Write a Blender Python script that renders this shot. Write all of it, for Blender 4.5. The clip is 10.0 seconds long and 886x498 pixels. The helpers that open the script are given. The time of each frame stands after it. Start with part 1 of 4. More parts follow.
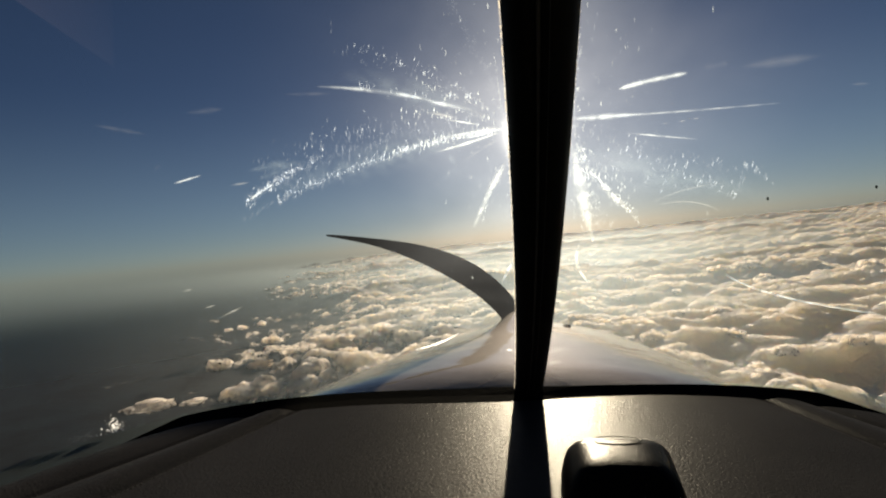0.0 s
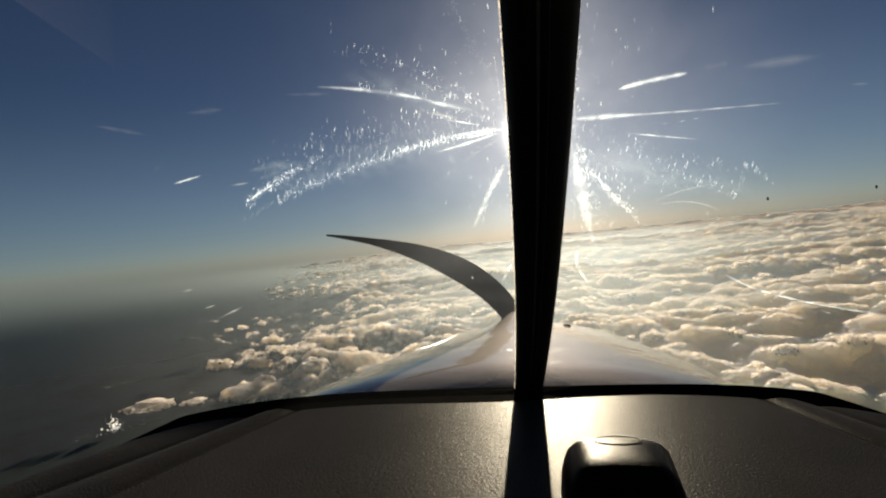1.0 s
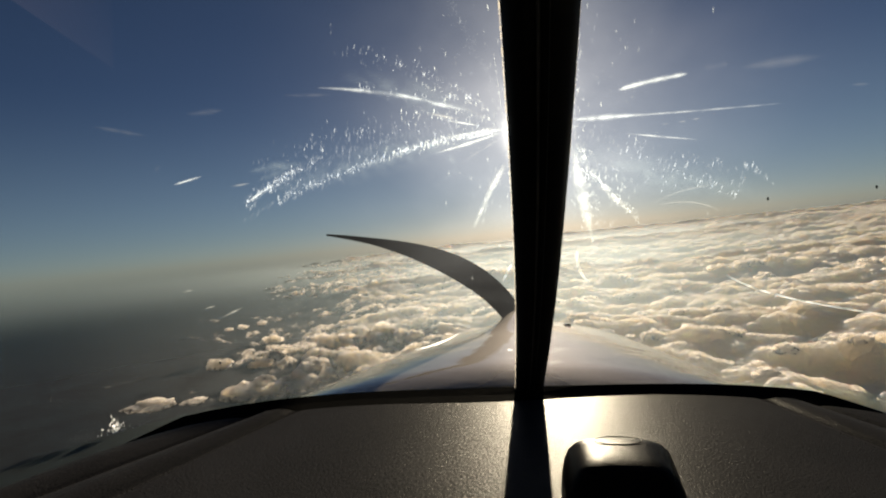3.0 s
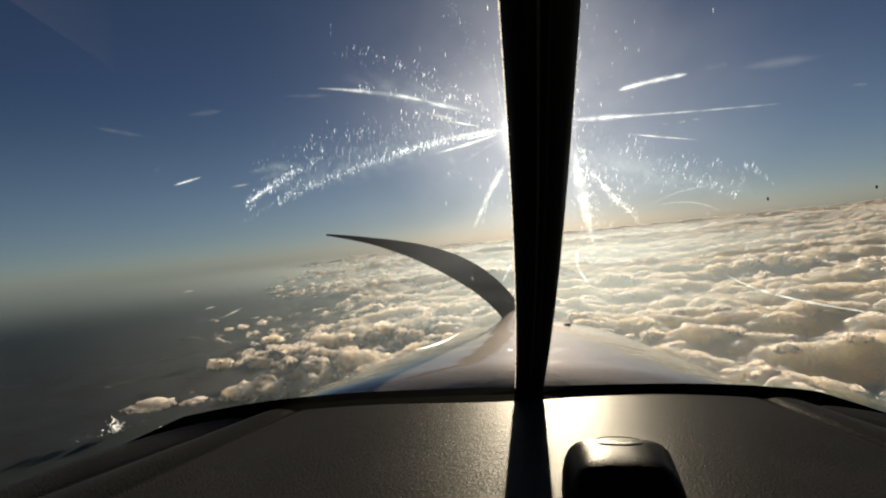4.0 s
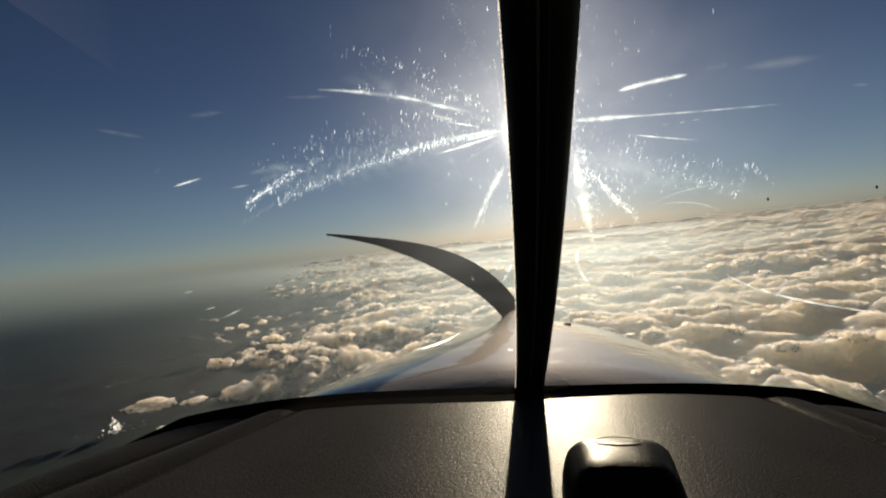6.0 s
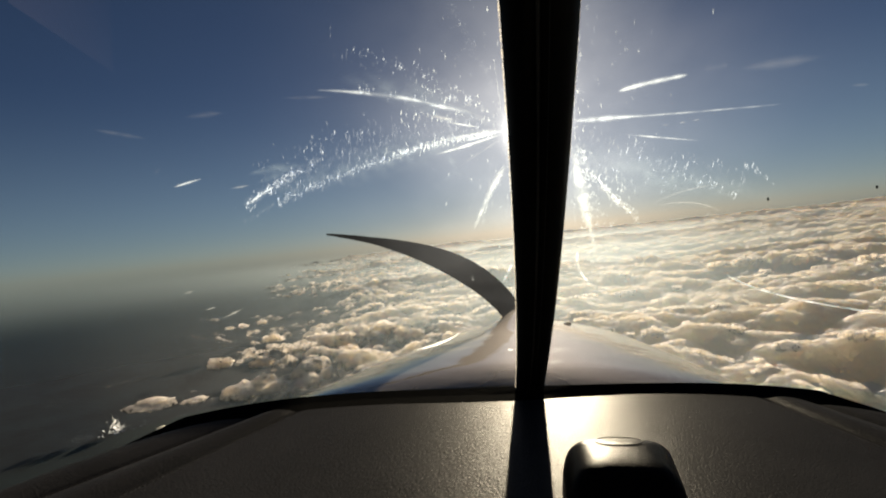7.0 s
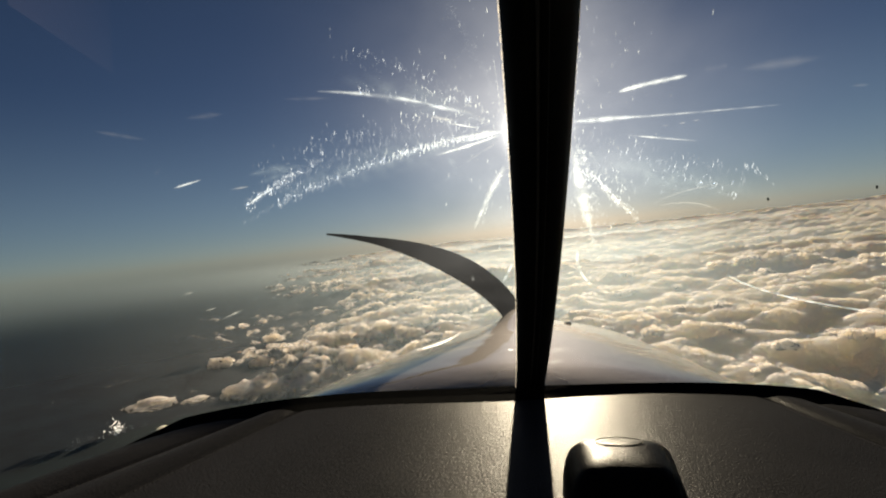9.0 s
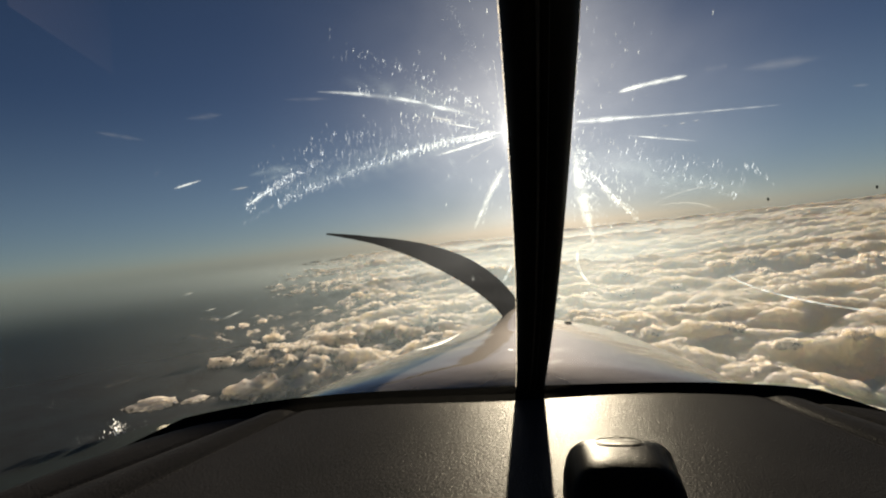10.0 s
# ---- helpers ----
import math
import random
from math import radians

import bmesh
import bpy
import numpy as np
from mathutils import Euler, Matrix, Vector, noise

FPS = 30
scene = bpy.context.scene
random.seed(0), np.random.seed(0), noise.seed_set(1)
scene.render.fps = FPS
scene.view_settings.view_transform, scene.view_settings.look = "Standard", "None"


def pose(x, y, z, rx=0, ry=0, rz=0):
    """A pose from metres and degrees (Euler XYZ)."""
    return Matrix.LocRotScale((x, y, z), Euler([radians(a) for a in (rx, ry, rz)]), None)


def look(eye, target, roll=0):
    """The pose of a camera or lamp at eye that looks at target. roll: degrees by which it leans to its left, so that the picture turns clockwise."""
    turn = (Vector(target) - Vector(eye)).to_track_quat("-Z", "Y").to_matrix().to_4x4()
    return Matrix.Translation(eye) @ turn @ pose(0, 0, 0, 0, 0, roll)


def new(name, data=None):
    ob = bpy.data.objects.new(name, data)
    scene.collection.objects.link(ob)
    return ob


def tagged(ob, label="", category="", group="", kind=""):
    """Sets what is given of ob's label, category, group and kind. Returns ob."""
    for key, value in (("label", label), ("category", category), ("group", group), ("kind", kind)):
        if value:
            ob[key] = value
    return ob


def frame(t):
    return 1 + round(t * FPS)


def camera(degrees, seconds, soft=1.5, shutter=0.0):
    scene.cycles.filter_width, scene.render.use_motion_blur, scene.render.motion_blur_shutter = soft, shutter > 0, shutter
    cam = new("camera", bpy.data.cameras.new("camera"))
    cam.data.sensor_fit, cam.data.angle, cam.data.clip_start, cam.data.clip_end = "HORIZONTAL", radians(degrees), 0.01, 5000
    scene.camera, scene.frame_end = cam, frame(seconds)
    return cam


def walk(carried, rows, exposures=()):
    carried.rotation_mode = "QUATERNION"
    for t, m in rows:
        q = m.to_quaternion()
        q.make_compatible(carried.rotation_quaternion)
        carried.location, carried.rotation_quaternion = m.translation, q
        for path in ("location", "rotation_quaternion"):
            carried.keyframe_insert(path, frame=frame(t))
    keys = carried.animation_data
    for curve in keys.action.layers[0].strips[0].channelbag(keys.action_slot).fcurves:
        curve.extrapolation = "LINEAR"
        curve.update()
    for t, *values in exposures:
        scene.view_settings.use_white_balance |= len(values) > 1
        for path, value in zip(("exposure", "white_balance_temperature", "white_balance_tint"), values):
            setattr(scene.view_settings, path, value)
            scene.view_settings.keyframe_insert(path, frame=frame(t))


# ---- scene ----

from mathutils.bvhtree import BVHTree

# ---- camera ----
# the aircraft flies level, banked a little to the right, 170 m over the land;
# the camera is fixed in its cabin and only settles by fractions of a degree
AIRCRAFT = pose(0, 0, 170, -1.0, 2.5, 0)
EYE = Vector((-0.02, 0.0, 0.0))
cam = camera(78.0, 10.0, soft=2.1)
PATH = [
    (0.0, -0.0030, 0.0, 90.19, 3.29, 7.49),
    (1.0, -0.0026, 0.0, 90.16, 3.32, 7.49),
    (2.5, -0.0018, 0.0, 90.11, 3.37, 7.50),
    (4.0, -0.0008, 0.0, 90.05, 3.44, 7.50),
    (5.5, 0.0002, 0.0, 89.99, 3.51, 7.50),
    (7.0, 0.0012, 0.0, 89.92, 3.58, 7.51),
    (8.5, 0.0021, 0.0, 89.87, 3.65, 7.51),
    (10.0, 0.0030, 0.0, 89.81, 3.72, 7.51),
]
walk(cam, [(t, AIRCRAFT @ pose(EYE.x, EYE.y + dy, EYE.z + dz, rx, ry, rz)) for t, dz, dy, rx, ry, rz in PATH],
     exposures=[(0.0, 1.12), (10.0, 1.12)])

# ---- light ----
SUN_ELEVATION, SUN_AZIMUTH = 10.3, 3.35
world = bpy.data.worlds.new("sky")
scene.world = world
world.use_nodes = True
wn, wl = world.node_tree.nodes, world.node_tree.links
wn.clear()
w_out = wn.new("ShaderNodeOutputWorld")
w_bg = wn.new("ShaderNodeBackground")
w_bg.inputs["Strength"].default_value = 0.0140
w_sky = wn.new("ShaderNodeTexSky")
w_sky.sky_type = "NISHITA"
w_sky.sun_disc = False
w_sky.sun_elevation = radians(SUN_ELEVATION)
w_sky.sun_rotation = radians(SUN_AZIMUTH)
w_sky.altitude = 3400
w_sky.air_density = 1.0
w_sky.dust_density = 1.4
w_sky.ozone_density = 2.7
# the haze at the horizon goes on below it
w_tc = wn.new("ShaderNodeTexCoord")
w_sep = wn.new("ShaderNodeSeparateXYZ")
w_max = wn.new("ShaderNodeMath")
w_max.operation = "MAXIMUM"
w_max.inputs[1].default_value = 0.006
w_com = wn.new("ShaderNodeCombineXYZ")
wl.new(w_tc.outputs["Generated"], w_sep.inputs[0])
wl.new(w_sep.outputs["X"], w_com.inputs["X"])
wl.new(w_sep.outputs["Y"], w_com.inputs["Y"])
wl.new(w_sep.outputs["Z"], w_max.inputs[0])
wl.new(w_max.outputs[0], w_com.inputs["Z"])
wl.new(w_com.outputs[0], w_sky.inputs["Vector"])
w_fade = wn.new("ShaderNodeMapRange")
w_fade.interpolation_type = "SMOOTHSTEP"
w_fade.inputs["From Min"].default_value = 0.03
w_fade.inputs["From Max"].default_value = -0.085
w_mix = wn.new("ShaderNodeMix")
w_mix.data_type = "RGBA"
w_mix.inputs["B"].default_value = (0.71, 1.01, 1.03, 1)
wl.new(w_sep.outputs["Z"], w_fade.inputs["Value"])
wl.new(w_fade.outputs[0], w_mix.inputs["Factor"])
# a broad band of pale moisture stands over the horizon
w_rise = wn.new("ShaderNodeMapRange")
w_rise.interpolation_type = "SMOOTHSTEP"
w_rise.inputs["From Min"].default_value = 0.30
w_rise.inputs["From Max"].default_value = 0.0
w_rise.inputs["To Max"].default_value = 1.0
w_band = wn.new("ShaderNodeMix")
w_band.data_type = "RGBA"
w_band.blend_type = "ADD"
w_band.inputs["B"].default_value = (1.60, 2.15, 1.70, 1)
wl.new(w_sep.outputs["Z"], w_rise.inputs["Value"])
wl.new(w_rise.outputs[0], w_band.inputs["Factor"])
wl.new(w_sky.outputs[0], w_band.inputs["A"])
wl.new(w_band.outputs["Result"], w_mix.inputs["A"])
wl.new(w_mix.outputs["Result"], w_bg.inputs["Color"])
wl.new(w_bg.outputs[0], w_out.inputs["Surface"])

sun_data = bpy.data.lights.new("sun", "SUN")
sun_data.energy = 5.0
sun_data.angle = radians(0.53)
sun_data.color = (1.0, 0.85, 0.60)
sun = new("sun", sun_data)
sa, se = radians(SUN_AZIMUTH), radians(SUN_ELEVATION)
SUN_WAY = Vector((math.sin(sa) * math.cos(se), math.cos(sa) * math.cos(se), math.sin(se)))
sun.matrix_world = look(Vector((0, 0, 400)) + SUN_WAY * 50, Vector((0, 0, 400)))


# ---- materials ----
def material(name, base, rough=0.5, metal=0.0, grain=0.0, grain_scale=200.0, vary=0.25, vary_scale=3.0,
             coat=0.0, specular=0.5, coords="Object"):
    """A principled surface whose colour drifts at two scales and which carries a fine relief."""
    m = bpy.data.materials.new(name)
    m.use_nodes = True
    n, l = m.node_tree.nodes, m.node_tree.links
    p = n["Principled BSDF"]
    p.inputs["Roughness"].default_value = rough
    p.inputs["Metallic"].default_value = metal
    p.inputs["Coat Weight"].default_value = coat
    p.inputs["Specular IOR Level"].default_value = specular
    tc = n.new("ShaderNodeTexCoord")
    wide = n.new("ShaderNodeTexNoise")
    wide.inputs["Scale"].default_value = vary_scale
    wide.inputs["Detail"].default_value = 6
    fine = n.new("ShaderNodeTexNoise")
    fine.inputs["Scale"].default_value = grain_scale
    fine.inputs["Detail"].default_value = 4
    l.new(tc.outputs[coords], wide.inputs["Vector"])
    l.new(tc.outputs[coords], fine.inputs["Vector"])
    add = n.new("ShaderNodeMath")
    add.operation = "MULTIPLY_ADD"
    add.inputs[1].default_value = 0.35
    l.new(fine.outputs[0], add.inputs[0])
    l.new(wide.outputs[0], add.inputs[2])
    ramp = n.new("ShaderNodeValToRGB")
    ramp.color_ramp.elements[0].position = 0.4
    ramp.color_ramp.elements[1].position = 0.95
    ramp.color_ramp.elements[0].color = (*[c * (1 - vary) for c in base], 1)
    ramp.color_ramp.elements[1].color = (*[min(1, c * (1 + vary)) for c in base], 1)
    l.new(add.outputs[0], ramp.inputs[0])
    l.new(ramp.outputs[0], p.inputs["Base Color"])
    if grain:
        bump = n.new("ShaderNodeBump")
        bump.inputs["Strength"].default_value = grain
        bump.inputs["Distance"].default_value = 0.001
        l.new(fine.outputs[0], bump.inputs["Height"])
        l.new(bump.outputs[0], p.inputs["Normal"])
    return m


VINYL = material("dark_grained_vinyl", (0.0225, 0.0220, 0.0235), 0.36, specular=0.0050, grain=0.72, grain_scale=400, vary=0.25, vary_scale=6)
RUBBER = material("black_rubber", (0.003, 0.003, 0.003), 0.9, grain=0.2, grain_scale=300, specular=0.01)
POST = material("matt_black_paint", (0.004, 0.004, 0.004), 0.7, grain=0.1, grain_scale=200, specular=0.1)
SEAM = material("grey_post_line", (0.05, 0.048, 0.045), 0.5, grain=0.1)
FOLD = material("dull_black_edge", (0.016, 0.015, 0.015), 0.6, grain=0.1)
STITCH = material("dark_thread", (0.02, 0.02, 0.02), 0.9, specular=0.03)
PLASTIC = material("black_plastic", (0.003, 0.003, 0.0035), 0.30, specular=0.0075, grain=0.35, grain_scale=700)
EMBLEM = material("grey_emblem", (0.02, 0.019, 0.016), 0.5, specular=0.04)
# paint kept dark and yellowish so the blade's shadow shows less on it
PAINT = material("dark_gloss_paint", (0.085, 0.070, 0.037), 0.7, vary=0.6, vary_scale=5, grain=0.4, grain_scale=7, specular=0.02)
PAINT.node_tree.nodes["Principled BSDF"].inputs["Coat Weight"].default_value = 1.0
PAINT.node_tree.nodes["Principled BSDF"].inputs["Coat IOR"].default_value = 1.7
PAINT.node_tree.nodes["Principled BSDF"].inputs["Coat Roughness"].default_value = 0.05
PAINT.node_tree.nodes["Bump"].inputs["Distance"].default_value = 0.006
PAINT.node_tree.links.new(PAINT.node_tree.nodes["Bump"].outputs[0], PAINT.node_tree.nodes["Principled BSDF"].inputs["Coat Normal"])
BLADE = material("grey_blade_paint", (0.007, 0.007, 0.0072), 0.65, specular=0.08, vary=0.3, vary_scale=8, grain=0.1)
TRIM = material("dark_cabin_trim", (0.03, 0.03, 0.032), 0.7, grain=0.3, grain_scale=150)


def make_glass():
    """Clear acrylic, hazed by dust and fine scratches that bend light a little."""
    m = bpy.data.materials.new("hazed_acrylic")
    m.use_nodes = True
    n, l = m.node_tree.nodes, m.node_tree.links
    n.clear()
    out = n.new("ShaderNodeOutputMaterial")
    clear = n.new("ShaderNodeBsdfTransparent")
    clear.inputs[0].default_value = (1.0, 0.94, 0.995, 1)
    # dust grains scatter forward, evenly about the way the sunlight comes
    facing = n.new("ShaderNodeCombineXYZ")
    for k, v in zip("XYZ", -SUN_WAY):
        facing.inputs[k].default_value = v
    core = n.new("ShaderNodeBsdfRefraction")
    core.inputs["Roughness"].default_value = 0.36
    core.inputs["IOR"].default_value = 1.25
    wide = n.new("ShaderNodeBsdfRefraction")
    wide.inputs["Roughness"].default_value = 0.66
    wide.inputs["IOR"].default_value = 1.5
    for lobe in (core, wide):
        lobe.inputs["Color"].default_value = (0.72, 0.80, 1.0, 1)
    l.new(facing.outputs[0], core.inputs["Normal"])
    l.new(facing.outputs[0], wide.inputs["Normal"])
    haze = n.new("ShaderNodeMixShader")
    haze.inputs[0].default_value = 0.56
    l.new(core.outputs[0], haze.inputs[1])
    l.new(wide.outputs[0], haze.inputs[2])
    gloss = n.new("ShaderNodeBsdfGlossy")
    gloss.inputs["Roughness"].default_value = 0.02
    fres = n.new("ShaderNodeFresnel")
    fres.inputs["IOR"].default_value = 1.25
    mix1 = n.new("ShaderNodeMixShader")
    tc = n.new("ShaderNodeTexCoord")
    dust = n.new("ShaderNodeTexNoise")
    dust.inputs["Scale"].default_value = 9
    dust.inputs["Detail"].default_value = 8
    span = n.new("ShaderNodeMapRange")
    span.inputs["From Min"].default_value = 0.3
    span.inputs["From Max"].default_value = 0.75
    span.inputs["To Min"].default_value = 0.004
    span.inputs["To Max"].default_value = 0.0108
    l.new(tc.outputs["Object"], dust.inputs["Vector"])
    l.new(dust.outputs[0], span.inputs["Value"])
    l.new(span.outputs[0], mix1.inputs[0])
    l.new(clear.outputs[0], mix1.inputs[1])
    l.new(haze.outputs[0], mix1.inputs[2])
    mix2 = n.new("ShaderNodeMixShader")
    l.new(fres.outputs[0], mix2.inputs[0])
    l.new(mix1.outputs[0], mix2.inputs[1])
    l.new(gloss.outputs[0], mix2.inputs[2])
    l.new(mix2.outputs[0], out.inputs["Surface"])
    return m


def make_film(name, colour, density, grain_scale=60.0):
    """A white film on the acrylic, for dried smears, drops and painted-in glare: the sun shines through it, it thins
    out to its rim and is broken by gaps.
    """
    m = bpy.data.materials.new(name)
    m.use_nodes = True
    n, l = m.node_tree.nodes, m.node_tree.links
    n.clear()
    out = n.new("ShaderNodeOutputMaterial")
    clear = n.new("ShaderNodeBsdfTransparent")
    film = n.new("ShaderNodeBsdfTranslucent")
    film.inputs[0].default_value = (*colour, 1)
    tc = n.new("ShaderNodeTexCoord")
    gaps = n.new("ShaderNodeTexNoise")
    gaps.inputs["Scale"].default_value = grain_scale
    gaps.inputs["Detail"].default_value = 5
    span = n.new("ShaderNodeMapRange")
    span.inputs["From Min"].default_value = 0.36
    span.inputs["From Max"].default_value = 0.62
    span.inputs["To Min"].default_value = density * 0.15
    span.inputs["To Max"].default_value = density
    thick = n.new("ShaderNodeAttribute")
    thick.attribute_name = "film"
    times = n.new("ShaderNodeMath")
    times.operation = "MULTIPLY"
    mix = n.new("ShaderNodeMixShader")
    l.new(tc.outputs["Object"], gaps.inputs["Vector"])
    l.new(gaps.outputs[0], span.inputs["Value"])
    l.new(span.outputs[0], times.inputs[0])
    l.new(thick.outputs["Fac"], times.inputs[1])
    l.new(times.outputs[0], mix.inputs[0])
    l.new(clear.outputs[0], mix.inputs[1])
    l.new(film.outputs[0], mix.inputs[2])
    l.new(mix.outputs[0], out.inputs["Surface"])
    return m


GLASS = make_glass()
SMEAR = make_film("bright_smear", (0.70, 0.82, 1.0), 0.9)
FAINT = make_film("faint_smear", (0.85, 0.9, 1.0), 0.042)
SPECK = make_film("dried_drops", (0.66, 0.78, 1.0), 0.9, 300)
MID = make_film("thin_smear", (0.85, 0.92, 1.0), 0.28)
SHEEN = make_film("reflection_film", (0.95, 0.80, 1.0), 0.009, 4)
SMEAR_GLOW = make_film("smear_and_glow_film", (0.66, 0.84, 1.0), 0.10, 90)
GLINT = make_film("glint_film", (0.88, 0.92, 1.0), 3.0, 300)
FLARE = make_film("flare_film", (0.76, 0.88, 1.0), 0.85)
# glints and flares painted in: these films' normals are pinned to the sun
for bright_film in (GLINT, FLARE):
    rounded = bright_film.node_tree.nodes.new("ShaderNodeCombineXYZ")
    for k, v in zip("XYZ", -SUN_WAY):
        rounded.inputs[k].default_value = v
    bright_film.node_tree.links.new(rounded.outputs[0], bright_film.node_tree.nodes["Translucent BSDF"].inputs["Normal"])
RIM_GLOW = make_film("rim_glow_film", (0.9, 0.86, 0.8), 0.7, 200)
DULL = make_film("dull_drops", (0.66, 0.78, 1.0), 0.32, 300)


def make_cloud():
    """White vapour: light goes deep into it, and its thin low fringes are torn and half clear."""
    m = bpy.data.materials.new("cloud_vapour")
    m.use_nodes = True
    n, l = m.node_tree.nodes, m.node_tree.links
    p = n["Principled BSDF"]
    p.inputs["Base Color"].default_value = (0.83, 0.785, 0.66, 1)
    p.inputs["Roughness"].default_value = 1.0
    p.inputs["Specular IOR Level"].default_value = 0.0
    p.inputs["Subsurface Weight"].default_value = 1.0
    p.inputs["Subsurface Radius"].default_value = (1.0, 0.85, 0.62)
    p.inputs["Subsurface Scale"].default_value = 100.0
    tc = n.new("ShaderNodeTexCoord")
    wisps = n.new("ShaderNodeTexNoise")
    wisps.inputs["Scale"].default_value = 0.4
    wisps.inputs["Detail"].default_value = 10
    wisps.inputs["Roughness"].default_value = 0.6
    bump = n.new("ShaderNodeBump")
    bump.inputs["Strength"].default_value = 0.7
    bump.inputs["Distance"].default_value = 3.0
    l.new(tc.outputs["Object"], wisps.inputs["Vector"])
    l.new(wisps.outputs[0], bump.inputs["Height"])
    # small round billows on the heaps, bent out of their grid
    bent = n.new("ShaderNodeVectorMath")
    bent.operation = "MULTIPLY_ADD"
    bent.inputs[1].default_value = (5, 5, 5)
    l.new(wisps.outputs["Color"], bent.inputs[0])
    l.new(tc.outputs["Object"], bent.inputs[2])
    billows = n.new("ShaderNodeTexVoronoi")
    billows.inputs["Scale"].default_value = 0.13
    billows.inputs["Detail"].default_value = 3
    billows.inputs["Roughness"].default_value = 0.55
    l.new(bent.outputs[0], billows.inputs["Vector"])
    swell = n.new("ShaderNodeBump")
    swell.invert = True
    swell.inputs["Strength"].default_value = 1.0
    swell.inputs["Distance"].default_value = 6.5
    l.new(billows.outputs["Distance"], swell.inputs["Height"])
    l.new(swell.outputs[0], bump.inputs["Normal"])
    # light spreads inside the vapour, so small heaps shade softly
    level = n.new("ShaderNodeMix")
    level.data_type = "VECTOR"
    level.inputs["Factor"].default_value = 0.3
    level.inputs["B"].default_value = (0, 0, 1)
    even = n.new("ShaderNodeVectorMath")
    even.operation = "NORMALIZE"
    l.new(bump.outputs[0], level.inputs["A"])
    l.new(level.outputs["Result"], even.inputs[0])
    l.new(even.outputs[0], p.inputs["Normal"])
    torn = n.new("ShaderNodeTexNoise")
    torn.inputs["Scale"].default_value = 0.16
    torn.inputs["Detail"].default_value = 9
    torn.inputs["Roughness"].default_value = 0.62
    l.new(tc.outputs["Object"], torn.inputs["Vector"])
    depth = n.new("ShaderNodeAttribute")
    depth.attribute_name = "depth"
    thick = n.new("ShaderNodeMath")
    thick.operation = "MULTIPLY_ADD"
    thick.inputs[1].default_value = 1.6
    l.new(torn.outputs[0], thick.inputs[0])
    l.new(depth.outputs["Fac"], thick.inputs[2])
    span = n.new("ShaderNodeMapRange")
    span.interpolation_type = "SMOOTHSTEP"
    span.inputs["From Min"].default_value = 0.95
    span.inputs["From Max"].default_value = 1.7
    l.new(thick.outputs[0], span.inputs["Value"])
    # thin vapour lets the low sun through
    veil = n.new("ShaderNodeBsdfTranslucent")
    veil.inputs[0].default_value = (0.85, 0.83, 0.76, 1)
    thin = n.new("ShaderNodeMapRange")
    thin.inputs["From Min"].default_value = 1.1
    thin.inputs["From Max"].default_value = 2.0
    thin.inputs["To Min"].default_value = 0.75
    thin.inputs["To Max"].default_value = 0.22
    l.new(thick.outputs[0], thin.inputs["Value"])
    body = n.new("ShaderNodeMixShader")
    l.new(thin.outputs[0], body.inputs[0])
    l.new(p.outputs[0], body.inputs[1])
    l.new(veil.outputs[0], body.inputs[2])
    clear = n.new("ShaderNodeBsdfTransparent")
    mix = n.new("ShaderNodeMixShader")
    l.new(span.outputs[0], mix.inputs[0])
    l.new(clear.outputs[0], mix.inputs[1])
    l.new(body.outputs[0], mix.inputs[2])
    l.new(mix.outputs[0], n["Material Output"].inputs["Surface"])
    return m


def make_haze():
    """Distance haze as a tinted film: almost clear, lit through by the sun, thinning out upwards and at its foot."""
    m = bpy.data.materials.new("thin_haze")
    m.use_nodes = True
    n, l = m.node_tree.nodes, m.node_tree.links
    n.clear()
    out = n.new("ShaderNodeOutputMaterial")
    clear = n.new("ShaderNodeBsdfTransparent")
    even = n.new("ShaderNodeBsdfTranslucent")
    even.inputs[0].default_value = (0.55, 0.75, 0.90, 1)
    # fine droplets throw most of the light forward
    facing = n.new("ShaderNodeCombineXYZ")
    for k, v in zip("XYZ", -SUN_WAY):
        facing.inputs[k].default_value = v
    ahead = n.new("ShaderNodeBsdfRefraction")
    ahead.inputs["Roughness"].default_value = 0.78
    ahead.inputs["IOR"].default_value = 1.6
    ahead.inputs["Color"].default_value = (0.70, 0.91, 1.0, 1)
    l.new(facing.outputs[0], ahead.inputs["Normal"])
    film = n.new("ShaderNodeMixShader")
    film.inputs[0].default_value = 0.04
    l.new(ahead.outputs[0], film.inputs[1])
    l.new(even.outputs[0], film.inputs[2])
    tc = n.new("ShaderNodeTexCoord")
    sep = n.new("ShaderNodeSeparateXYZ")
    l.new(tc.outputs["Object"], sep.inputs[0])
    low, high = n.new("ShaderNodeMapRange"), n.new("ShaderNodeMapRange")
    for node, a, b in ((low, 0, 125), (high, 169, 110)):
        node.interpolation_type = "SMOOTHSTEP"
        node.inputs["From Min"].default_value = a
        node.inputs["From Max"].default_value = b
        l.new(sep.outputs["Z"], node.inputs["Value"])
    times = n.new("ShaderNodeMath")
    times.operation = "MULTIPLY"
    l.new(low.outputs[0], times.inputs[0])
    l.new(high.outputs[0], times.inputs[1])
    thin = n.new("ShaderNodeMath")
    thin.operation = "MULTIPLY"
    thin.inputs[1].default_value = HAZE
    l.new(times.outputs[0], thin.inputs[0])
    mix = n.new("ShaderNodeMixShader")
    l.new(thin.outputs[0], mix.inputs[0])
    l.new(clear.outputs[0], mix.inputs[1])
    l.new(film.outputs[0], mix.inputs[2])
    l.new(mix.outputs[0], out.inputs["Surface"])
    return m


